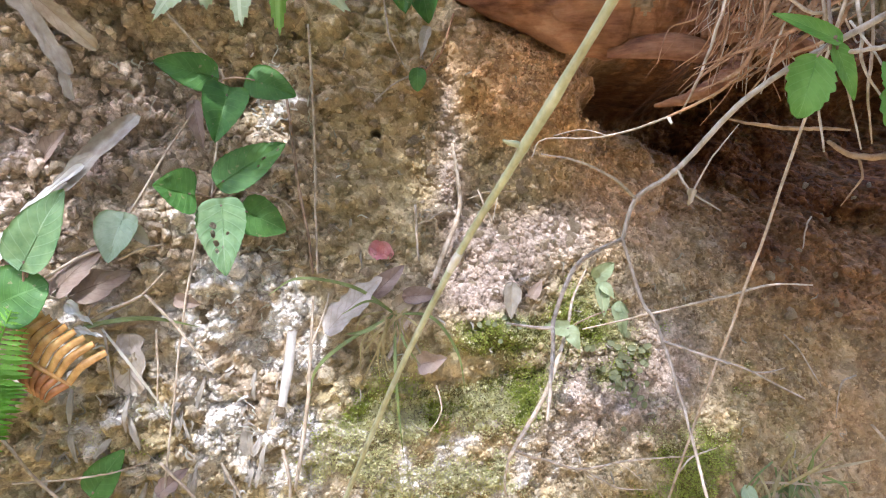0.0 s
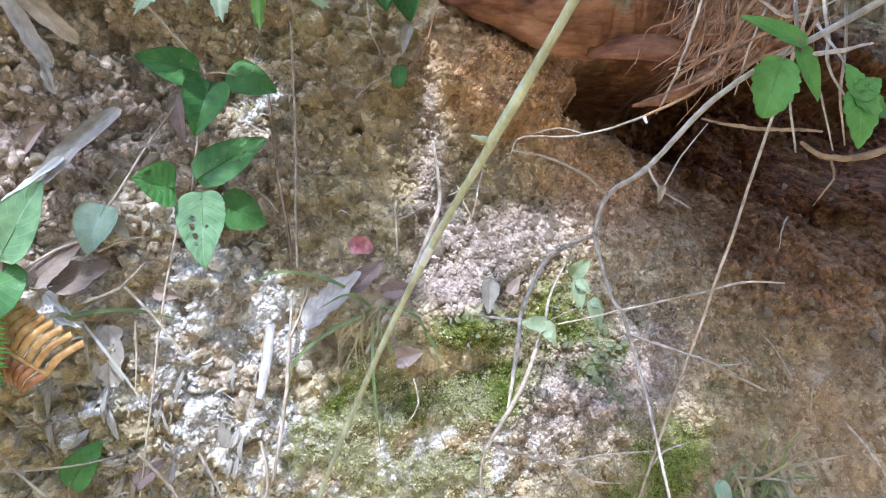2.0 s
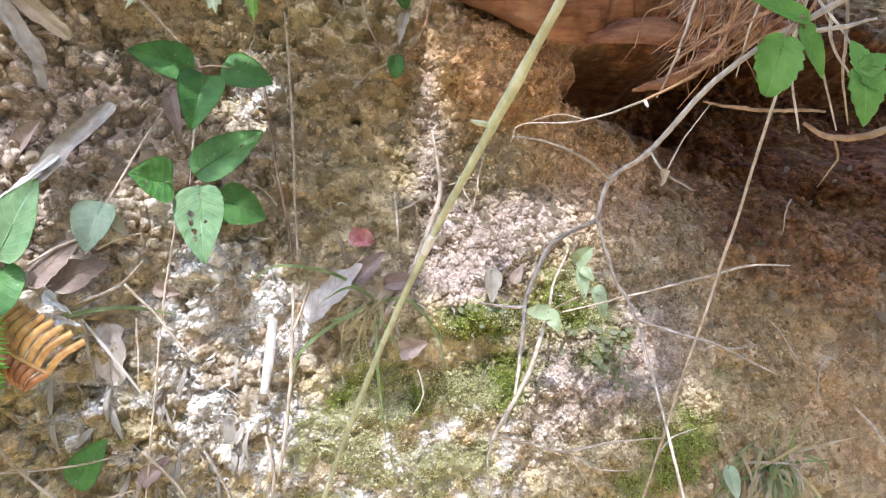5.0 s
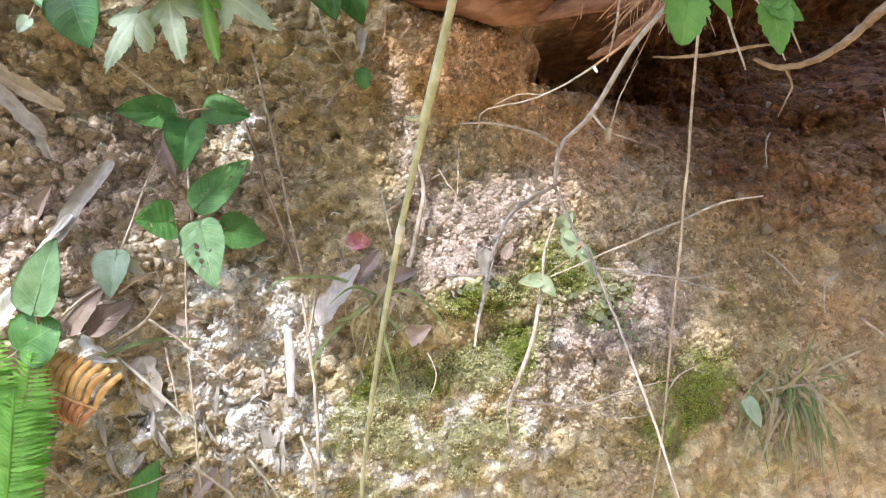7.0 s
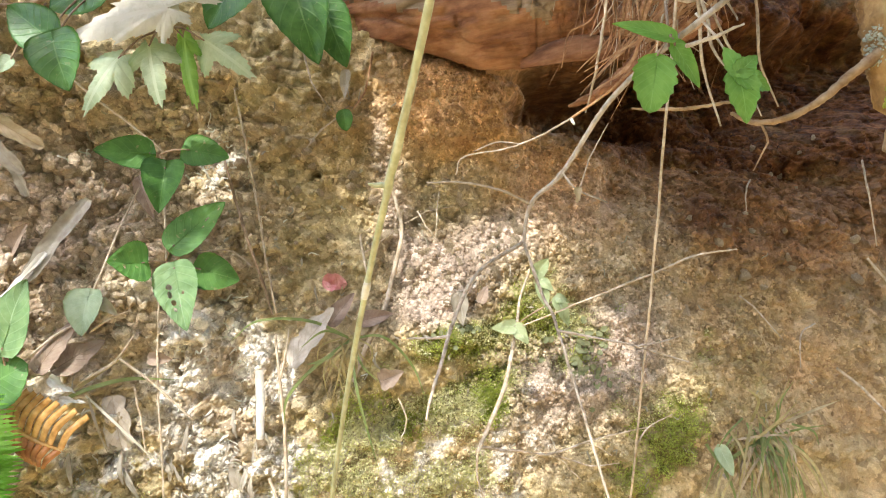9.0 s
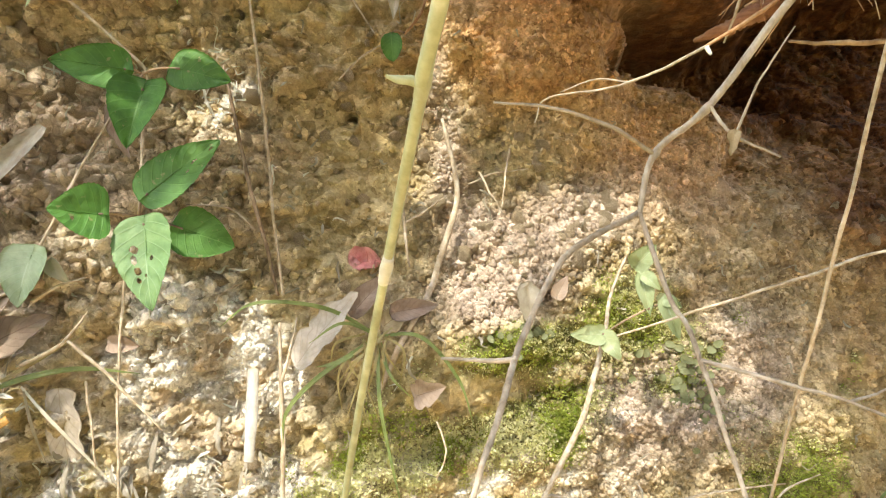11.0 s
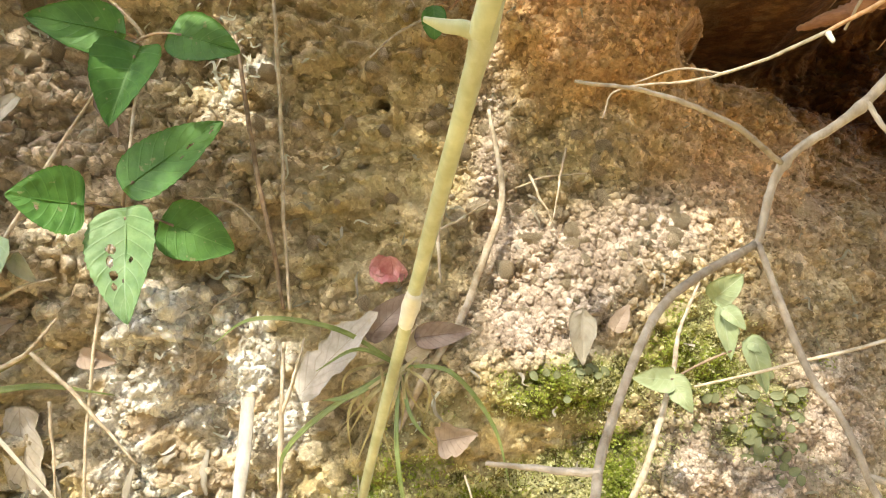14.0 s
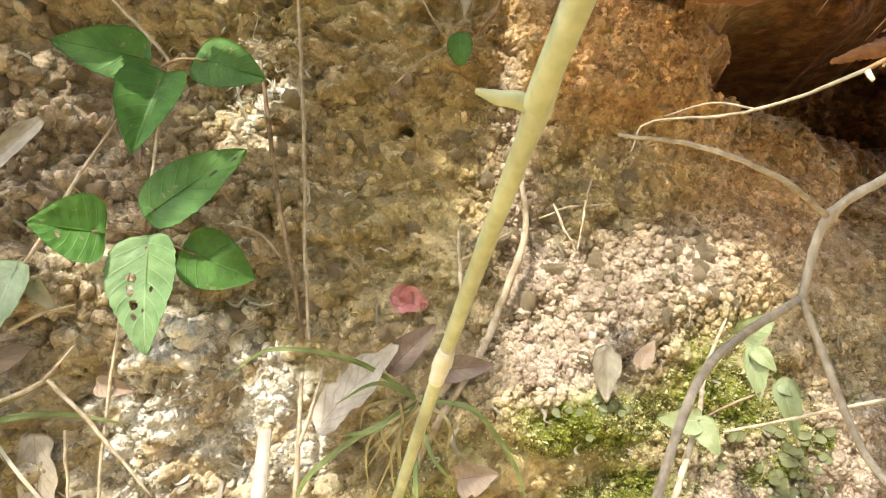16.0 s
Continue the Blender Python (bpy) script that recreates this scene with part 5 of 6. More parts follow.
# ---- grass tufts ----
def tufts():
    g = np.random.default_rng(31)
    ob = thing("grass_tuft", (-0.030, 0.44, -0.041), "small tuft of green and withered grass on the ledge", "grass")
    root = (-0.030, 0.430, -0.041)
    for pts, w in (([root, (-0.055, 0.424, -0.024), (-0.088, 0.418, -0.018), (-0.106, 0.413, -0.028)], 0.0022), ([root, (-0.059, 0.418, -0.057), (-0.077, 0.417, -0.073), (-0.082, 0.42, -0.09)], 0.0026),
                   ([root, (-0.007, 0.420, -0.042), (0.009, 0.422, -0.064), (0.014, 0.428, -0.09)], 0.0020), ([root, (-0.029, 0.414, -0.068), (-0.027, 0.416, -0.099), (-0.024, 0.42, -0.13)], 0.0020),
                   ([root, (-0.023, 0.415, -0.058), (-0.014, 0.418, -0.071)], 0.0017), ([root, (-0.047, 0.416, -0.050), (-0.060, 0.416, -0.052)], 0.0028), ([root, (-0.045, 0.42, -0.032), (-0.062, 0.416, -0.040)], 0.0018)):
        part("blade", ribbon(pts, [w * 0.7, w, w * 0.8, 0.0002], fold=0.4), GRASS, ob)
    for k in range(16):
        a = np.array((root[0] + g.normal(0, 0.004), 0.430, root[2] + g.normal(0, 0.003)))
        q = a + np.array((g.normal(-0.008, 0.016), -0.006, -g.uniform(0.012, 0.045)))
        m = (a + q) / 2 + np.array((g.normal(0, 0.006), -0.008, 0.004))
        part("blade", ribbon([a, m, q], [0.0011, 0.0013, 0.0003], fold=0.3), GRASS_DRY, ob)
    far = thing("grass_tuft", (0.28, 0.565, -0.20), "drooping tuft of dull green and brown grass", "grass")
    for k in range(84):
        a = np.array((0.280 + g.normal(0, 0.013), 0.560 - g.uniform(0, 0.012), -0.190 + g.normal(0, 0.008)))
        fan = g.normal(0, 0.75)
        q = a + np.array((0.028 * fan - 0.010, -0.008 - g.uniform(0, 0.016), -g.uniform(0.015, 0.085)))
        if k % 6 == 0:
            q = a + np.array((g.uniform(-0.03, 0.05), -0.018, g.uniform(-0.004, 0.040)))
        m = (a + q) / 2 + np.array((0.004 * fan, -0.007, 0.004))
        w = g.uniform(0.0010, 0.0028)
        part("blade", ribbon([a, m, q], [w, w, 0.0003], fold=0.35, n=5), (GRASS, GRASS_DRY, GRASS, LEAF_STRAW, GRASS_DRY)[k % 5], far)
    part("leaf", blade((0.238, 0.535, -0.188), (0.245, 0.530, -0.212), 0.013, fold=0.2, ns=14, nr=10), LEAF_PALE, far, "bluish green leaf in the tuft")
    left = thing("grass_tuft", (-0.185, 0.39, -0.05), "few green and straw grass blades by the rubble", "grass")
    for pts, w, mat in (([(-0.21, 0.378, -0.047), (-0.188, 0.382, -0.041), (-0.167, 0.392, -0.040), (-0.143, 0.402, -0.046)], 0.0030, GRASS), ([(-0.20, 0.38, -0.042), (-0.185, 0.386, -0.034), (-0.165, 0.392, -0.024)], 0.0026, GRASS_DRY),
                        ([(-0.192, 0.384, -0.045), (-0.180, 0.384, -0.060), (-0.168, 0.392, -0.082), (-0.160, 0.40, -0.10)], 0.0018, LITTER_WHITE), ([(-0.190, 0.383, -0.047), (-0.188, 0.384, -0.065), (-0.187, 0.39, -0.085)], 0.0018, LEAF_ASH)):
        part("blade", ribbon(pts, [w * 0.6, w, w * 0.8, 0.0003], fold=0.35), mat, left)


# ---- dead leaves ----
def dead_leaf(base, tip, width, mat, label, **shape):
    return single("dead_leaf", lifted(blade(base, tip, width, tooth=0.0, **shape)), mat, label, "dead leaf", "dead leaves on the bank")


def dead_leaves():
    dead_leaf((-0.072, 0.424, -0.051), (-0.040, 0.424, -0.016), 0.0215, LEAF_GREY, "pale grey dead leaf lying on the ledge", kind="round", fold=0.3, curl=0.1, face=(-0.3, -1, 0.5), ragged=0.45)
    dead_leaf((-0.043, 0.436, -0.028), (-0.025, 0.440, -0.010), 0.0130, LEAF_PURPLE, "curled purplish dead leaf beside a grey one", fold=0.7, curl=0.1)
    dead_leaf((-0.014, 0.432, -0.073), (0.004, 0.426, -0.068), 0.0150, LEAF_BROWN, "curled brown dead leaf on the moss", fold=0.6, curl=-0.2, ragged=0.3)
    dead_leaf((-0.031, 0.446, -0.038), (-0.017, 0.448, -0.029), 0.0150, LEAF_STRAW, "crumpled beige dead leaf on the ledge", fold=0.4, ragged=0.4)
    dead_leaf((-0.024, 0.446, -0.031), (-0.001, 0.450, -0.029), 0.0120, LEAF_PURPLE, "dark purplish dead leaf under a root", fold=0.4, curl=0.2)
    dead_leaf((0.047, 0.464, -0.025), (0.0465, 0.462, -0.048), 0.0125, LEAF_ASH, "pale curled dead leaf below the crumbs", fold=0.8, ragged=0.5, wave=0.2)
    dead_leaf((0.062, 0.476, -0.033), (0.069, 0.476, -0.022), 0.0085, LEAF_BROWN, "small reddish dead leaf beside the moss", fold=0.3)
    dead_leaf((-0.182, 0.398, -0.049), (-0.183, 0.396, -0.086), 0.0185, LEAF_GREY, "large grey-brown dead leaf with a torn edge", kind="strip", fold=0.12, ragged=0.3, wave=0.15)
    dead_leaf((-0.152, 0.416, 0.088), (-0.146, 0.412, 0.062), 0.0120, LEAF_PURPLE, "brown withered leaf hanging behind the vine", fold=0.5, ragged=0.3)
    dead_leaf((-0.226, 0.386, 0.052), (-0.214, 0.384, 0.068), 0.0140, LEAF_BROWN, "reddish brown curled dead leaf", fold=0.7, ragged=0.3)
    dead_leaf((-0.157, 0.402, -0.030), (-0.144, 0.404, -0.033), 0.0090, LEAF_BROWN, "curled pinkish brown dead leaf in the rubble", fold=0.7)
    dead_leaf((-0.205, 0.380, -0.025), (-0.178, 0.388, -0.012), 0.0200, LEAF_BROWN, "flat brown dead leaf behind the frond", fold=0.2, ragged=0.3)
    dead_leaf((-0.212, 0.374, -0.022), (-0.190, 0.380, 0.004), 0.0180, LEAF_BROWN, "dull brown dead leaf in the rubble", fold=0.2, ragged=0.4)
    dead_leaf((-0.166, 0.400, -0.143), (-0.152, 0.404, -0.130), 0.0120, LEAF_PURPLE, "purplish dead leaf among straws", fold=0.4, ragged=0.3)
    dead_leaf((-0.120, 0.422, -0.125), (-0.122, 0.420, -0.105), 0.0085, LEAF_ASH, "narrow ashen dead leaf standing in the rubble", fold=0.8)
    dead_leaf((-0.203, 0.370, -0.030), (-0.190, 0.366, -0.040), 0.0075, LITTER_WHITE, "white folded scrap of dry leaf beside the frond", fold=0.9, ragged=0.7, wave=0.4)
    dead_leaf((-0.197, 0.367, -0.043), (-0.184, 0.366, -0.047), 0.0070, LITTER_WHITE, "white crumpled scrap of dry leaf beside the frond", fold=1.0, ragged=0.7, wave=0.4)
    dead_leaf((-0.012, 0.49, 0.158), (-0.016, 0.485, 0.138), 0.0090, LEAF_GREY, "greyish withered leaf against the soil", fold=0.5, ragged=0.3)
    for base, tip, w, mat, label in (((-0.2365, 0.374, 0.142), (-0.2085, 0.382, 0.098), 0.0125, LEAF_ASH, "long torn ashen dry blade against the soil"), ((-0.2165, 0.384, 0.107), (-0.2085, 0.384, 0.084), 0.0065, LEAF_ASH, "frayed end of an ashen dry blade"),
                                     ((-0.232, 0.378, 0.145), (-0.198, 0.390, 0.114), 0.0120, LEAF_STRAW, "broad tan dry blade against the soil"),
                                     ((-0.178, 0.397, 0.0785), (-0.2160, 0.374, 0.0290), 0.0125, LEAF_ASH, "long grey dry blade lying in the rubble"), ((-0.2005, 0.380, 0.0470), (-0.2270, 0.366, 0.0200), 0.0050, LITTER_WHITE, "narrow white sunlit dry blade"),
                                     ((-0.246, 0.352, -0.016), (-0.214, 0.350, 0.012), 0.0130, LITTER_WHITE, "white folded dry blade beside a green leaf")):
        single("dead_leaf", lifted(blade(base, tip, w, kind="strip", tooth=0.0, fold=0.45, curl=0.02, ragged=0.45, wave=0.2)), mat, label, "dead leaf", "dead leaves on the bank")
    petals = thing("petal_cluster", (-0.041, 0.472, -0.002), "crumpled pinkish red fallen petals on the soil", "petals")
    for base, tip, w in (((-0.050, 0.468, 0.000), (-0.033, 0.470, -0.003), 0.015), ((-0.048, 0.465, 0.004), (-0.036, 0.466, -0.007), 0.012), ((-0.040, 0.464, 0.005), (-0.041, 0.466, -0.008), 0.011)):
        part("petal", lifted(blade(base, tip, w, kind="round", tooth=0.1, fold=0.3, wave=0.35, ragged=0.2)), PETAL, petals)


# ---- sticks, straws and rootlets ----
def sticks():
    def stick(name, pts, radii, mat, label, category, **more):
        single(name, tube(rested(spline(pts, 4), max(radii) * 0.9), radii, 3, 7, 0.14, 0.0006, **more), mat, label, category)
    single("stick", ribbon([(-0.0922, 0.415, -0.050), (-0.0940, 0.412, -0.072), (-0.0975, 0.411, -0.095)], [0.0056, 0.0064, 0.0050], fold=-0.15, belly=0.35), BLEACHED, "flat bleached stick standing in the rubble", "stick")
    stick("straw", [(-0.082, 0.432, -0.030), (-0.083, 0.427, -0.065), (-0.085, 0.425, -0.102), (-0.092, 0.425, -0.15)], [0.0008, 0.0012, 0.0013, 0.0012], STRAW, "long bleached straw standing against the bank", "straw")
    stick("straw", [(-0.0835, 0.428, -0.062), (-0.074, 0.426, -0.04), (-0.072, 0.430, -0.028)], [0.0009, 0.0007, 0.0004], STRAW, "short forked straw beside a longer one", "straw")
    stick("dry_vine", [(-0.090, 0.455, 0.150), (-0.088, 0.452, 0.124), (-0.084, 0.445, 0.077), (-0.082, 0.438, 0.027), (-0.080, 0.435, -0.016)], [0.0006, 0.0009, 0.0009, 0.0008, 0.0007], STRAW, "thin dry vine stem hanging down the soil", "stem")
    stick("dry_vine", [(-0.104, 0.444, 0.11), (-0.099, 0.440, 0.085), (-0.093, 0.437, 0.044), (-0.087, 0.436, 0.012), (-0.083, 0.436, -0.016)], [0.0006, 0.0010, 0.0011, 0.0011, 0.0008], VINE, "brown dry vine stem hanging down the soil", "stem")
    stick("root", [(0.0067, 0.490, 0.076), (0.0119, 0.484, 0.0319), (0.002, 0.474, 0.002), (-0.0088, 0.468, -0.0263), (-0.025, 0.452, -0.052), (-0.036, 0.446, -0.072)], [0.0010, 0.0017, 0.0019, 0.0018, 0.0018, 0.0014], STRAW, "bent bleached root running down the bank", "root")
    for pts, r in (([(-0.019, 0.474, 0.031), (-0.018, 0.468, 0.011), (-0.016, 0.460, -0.008)], 0.0010), ([(-0.017, 0.469, 0.017), (-0.006, 0.476, 0.023), (0.006, 0.482, 0.030)], 0.0007),
                   ([(0.044, 0.505, 0.056), (0.040, 0.498, 0.039), (0.036, 0.494, 0.020)], 0.0006), ([(0.025, 0.494, 0.043), (0.030, 0.492, 0.031), (0.036, 0.494, 0.018)], 0.0007),
                   ([(0.018, 0.490, 0.036), (0.035, 0.500, 0.042), (0.054, 0.508, 0.043)], 0.0005), ([(-0.043, 0.494, 0.183), (-0.038, 0.484, 0.152), (-0.027, 0.485, 0.129)], 0.0007),
                   ([(-0.099, 0.436, -0.006), (-0.112, 0.430, -0.013), (-0.118, 0.427, -0.022)], 0.0004), ([(-0.093, 0.438, 0.02), (-0.104, 0.434, 0.032), (-0.124, 0.427, 0.036)], 0.0006),
                   ([(0.363, 0.600, -0.111), (0.345, 0.592, -0.118), (0.337, 0.585, -0.145)], 0.0008), ([(0.371, 0.590, -0.152), (0.395, 0.592, -0.179), (0.420, 0.592, -0.215)], 0.0013),
                   ([(0.42, 0.60, -0.06), (0.45, 0.615, -0.10), (0.46, 0.62, -0.13)], 0.0012), ([(0.43, 0.60, 0.03), (0.425, 0.59, 0.0), (0.43, 0.60, -0.05)], 0.0009),
                   ([(0.30, 0.60, -0.075), (0.31, 0.59, -0.09), (0.33, 0.595, -0.12)], 0.0007), ([(0.34, 0.63, 0.03), (0.33, 0.62, 0.02), (0.327, 0.62, 0.0)], 0.0008),
                   ([(-0.170, 0.389, -0.026), (-0.154, 0.394, -0.045), (-0.135, 0.402, -0.074)], 0.0009), ([(-0.190, 0.382, -0.035), (-0.173, 0.388, -0.027), (-0.160, 0.392, -0.013)], 0.0009),
                   ([(-0.164, 0.391, -0.046), (-0.164, 0.391, -0.063), (-0.164, 0.392, -0.087)], 0.0007), ([(-0.184, 0.386, -0.006), (-0.172, 0.388, 0.0), (-0.160, 0.393, 0.003)], 0.0008),
                   ([(-0.237, 0.365, -0.10), (-0.222, 0.372, -0.125), (-0.20, 0.385, -0.15), (-0.17, 0.40, -0.148)], 0.0009), ([(-0.235, 0.372, -0.128), (-0.20, 0.385, -0.129), (-0.17, 0.397, -0.124)], 0.0006),
                   ([(-0.135, 0.415, -0.13), (-0.125, 0.417, -0.15), (-0.118, 0.42, -0.17)], 0.0009), ([(-0.165, 0.398, -0.125), (-0.15, 0.405, -0.145), (-0.14, 0.41, -0.165)], 0.0010),
                   ([(-0.1, 0.425, -0.125), (-0.095, 0.425, -0.15), (-0.1, 0.425, -0.18)], 0.0011), ([(-0.004, 0.425, -0.085), (-0.001, 0.425, -0.10), (-0.008, 0.43, -0.115)], 0.0005)):
        stick("rootlet", pts, [r, r, r * 0.5], STRAW, "thin pale dry rootlet lying on the soil", "rootlet")


def rosettes():
    g = np.random.default_rng(61)
    for cx, cz, rx, rz, n, size, mat, label in ((0.140, -0.090, 0.015, 0.017, 46, 0.0056, ROSETTE, "patch of small round dull green leaves"), (0.046, -0.052, 0.009, 0.005, 12, 0.0042, ROSETTE, "small dull green rosette on the moss")):
        ob = thing("ground_rosette", surface(cx, cz), label, "rosette")
        for _ in range(n):
            x, z = cx + g.normal(0, rx), cz + g.normal(0, rz)
            p = surface(x, z, 0.003)
            a = g.uniform(0, 6.28)
            q = p + np.array((math.cos(a), -0.25, math.sin(a))) * size * g.uniform(0.7, 1.2)
            part("leaf", lifted(blade(p, q, size * 0.85, kind="round", tooth=0.0, ns=8, nr=7, fold=0.1)), mat, ob)


rosettes()
tufts()
dead_leaves()
sticks()


# ---- the unseen shrub overhead, added for shade, with gaps cut to the sun patches ----
def sunny(x, z):
    """Where the bank stands in the sun."""
    m = (1.4 * blob(x, z, 0.085, 0.006, 0.048, 0.021) + 1.2 * blob(x, z, 0.026, -0.006, 0.024, 0.026) + 1.1 * blob(x, z, 0.122, 0.006, 0.016, 0.014) + 1.15 * blob(x, z, -0.006, 0.055, 0.016, 0.019) + 1.4 * blob(x, z, 0.003, 0.112, 0.010, 0.05)
         + 1.35 * blob(x, z, -0.116, 0.100, 0.020, 0.020) + 1.1 * blob(x, z, -0.178, 0.112, 0.014, 0.006) + 1.15 * blob(x, z, -0.160, 0.009, 0.015, 0.013) + 1.25 * blob(x, z, -0.134, -0.030, 0.019, 0.022) + 1.1 * blob(x, z, -0.146, -0.046, 0.018, 0.016)
         + 1.15 * blob(x, z, -0.106, -0.040, 0.013, 0.026) + 1.2 * blob(x, z, -0.126, -0.098, 0.024, 0.020) + 1.3 * blob(x, z, -0.108, -0.128, 0.020, 0.042) + 1.1 * blob(x, z, -0.086, -0.062, 0.013, 0.020) + 0.9 * blob(x, z, -0.076, -0.105, 0.013, 0.03)
         + 0.8 * blob(x, z, -0.175, -0.11, 0.04, 0.05) + 1.6 * blob(x, z, -0.03, -0.145, 0.07, 0.045) + 0.95 * blob(x, z, 0.03, -0.062, 0.055, 0.020) + 0.7 * blob(x, z, 0.05, -0.105, 0.03, 0.02) + 1.3 * blob(x, z, 0.06, -0.158, 0.05, 0.03) + 1.25 * blob(x, z, 0.105, -0.050, 0.022, 0.026) + 1.1 * blob(x, z, 0.160, -0.080, 0.030, 0.028)
         + 1.3 * blob(x, z, 0.096, -0.120, 0.032, 0.032) + 0.9 * blob(x, z, 0.16, -0.155, 0.03, 0.025) + 0.75 * blob(x, z, 0.225, -0.139, 0.032, 0.020) + 0.9 * blob(x, z, 0.260, 0.005, 0.011, 0.010) + 0.9 * blob(x, z, 0.311, -0.020, 0.018, 0.008)
         + 0.72 * blob(x, z, 0.350, -0.112, 0.012, 0.019) + 0.85 * blob(x, z, -0.226, 0.030, 0.022, 0.03) + 0.8 * blob(x, z, -0.215, -0.05, 0.04, 0.06) + 0.5 * blob(x, z, -0.20, 0.12, 0.06, 0.06) + 0.4 * blob(x, z, -0.04, 0.03, 0.06, 0.04)
         - 0.5 * blob(x, z, -0.062, -0.06, 0.014, 0.03) - 0.9 * blob(x, z, -0.032, -0.078, 0.032, 0.026) - 0.6 * blob(x, z, 0.36, 0.09, 0.22, 0.11) - 0.5 * step(x - 0.39, 0.02)
         + 1.0 * blob(x, z, -0.142, 0.067, 0.013, 0.010) + 0.9 * blob(x, z, -0.098, 0.020, 0.012, 0.010) - 1.0 * blob(x, z, -0.100, 0.058, 0.020, 0.014) + 0.9 * blob(x, z, -0.133, 0.038, 0.012, 0.010) - 0.6 * blob(x, z, -0.106, 0.002, 0.020, 0.012) - 0.4 * blob(x, z, -0.146, -0.022, 0.018, 0.012) - 0.2 * blob(x, z, -0.104, -0.017, 0.018, 0.012))
    return m + 0.55 * layered(x, z, 0.024, 121, 3) > 0.66


def shrub():
    g = np.random.default_rng(44)
    n = 40000
    x, z, d = g.uniform(-0.36, 1.15, n), g.uniform(-0.48, 0.66, n), g.uniform(0.88, 1.2, n)
    x[:12000], z[:12000] = g.uniform(0.24, 1.1, 12000), g.uniform(-0.08, 0.6, 12000)
    normal = np.array((0.4729, -1.0, 0.1499))
    foot = np.stack([x, bank_plain(x, z), z], 1)
    centre = foot + SUN_B * d[:, None]
    rot = turns(n, g)
    long, wide = g.uniform(0.026, 0.05, n), g.uniform(0.014, 0.024, n)
    form = np.array([(-1, 0, 0), (-0.4, 0.8, 0.10), (-0.4, -0.8, 0.10), (0.35, 0.75, 0.05), (0.35, -0.75, 0.05), (1, 0, -0.15)])
    pts = np.einsum("nij,nvj->nvi", rot, form[None] * np.stack([long / 2, wide / 2, long / 2], 1)[:, None]) + centre[:, None]
    # the shadow on the bank of each corner and of places between them
    some = np.concatenate([pts, (pts[:, [0, 1, 2, 3, 4, 1]] + pts[:, [1, 3, 4, 5, 5, 2]]) / 2, pts.mean(1, keepdims=True)], 1)
    rel = some - foot[:, None]
    fall = some - SUN_B * ((rel @ normal) / (SUN_B @ normal))[..., None]
    keep = ~((foot[:, 0] < -0.12) & (foot[:, 2] > 0.34)) & ~sunny(fall[..., 0], fall[..., 2]).any(1) & (centre[:, 2] > 0.16 + 0.6 * np.maximum(centre[:, 1] + 0.1, 0))
    pts = pts[keep]
    m = len(pts)
    tris = np.array([(0, 2, 1), (1, 2, 4), (1, 4, 3), (3, 4, 5)])
    faces = (tris[None] + (np.arange(m) * 6)[:, None, None]).reshape(-1, 3)
    ob = thing("shrub", (0.10, 0.95, 0.55), "unseen leafy shrub added above the slope for dappled shade", "shrub")
    uv = np.tile(np.array([(0, .5), (.3, 1), (.3, 0), (.7, 1), (.7, 0), (1, .5)]), (m, 1))
    tagged(part("crown", (pts.reshape(-1, 3), faces, uv), CANOPY, ob, "dense crown of small green leaves with gaps"), kind="stuff")
    hub = np.array((0.12, 0.98, 0.55))
    part("trunk", tube([hub + np.array((0, 0.02, -0.12)), hub, hub + np.array((0.0, -0.15, 0.22)), hub + np.array((-0.05, -0.45, 0.42))], [0.016, 0.015, 0.013, 0.010], 8, 9, 0.1, 0.003), VINE, ob)
    far = np.linspace(0, 1.6, 160)
    made = 0
    while made < 14:
        start = hub + np.array((-0.02, -0.22 - 0.015 * made, 0.26 + 0.008 * made))
        end = centre[g.integers(0, n)]
        line = spline([start, start * 0.6 + end * 0.4 + np.array((0, 0, 0.06)), end], 10)
        # no limb before the gaps in the crown
        drop = line[:, None] - far[None, :, None] * SUN_B
        met = drop[np.arange(len(line)), np.argmax(drop[..., 1] > bank_plain(drop[..., 0], drop[..., 2]), 1)]
        if sunny(met[:, 0], met[:, 2]).any():
            continue
        part("limb", tube(line[::5], [0.006, 0.004, 0.0015], 7, 6, 0.1, 0.004), VINE, ob)
        made += 1


shrub()


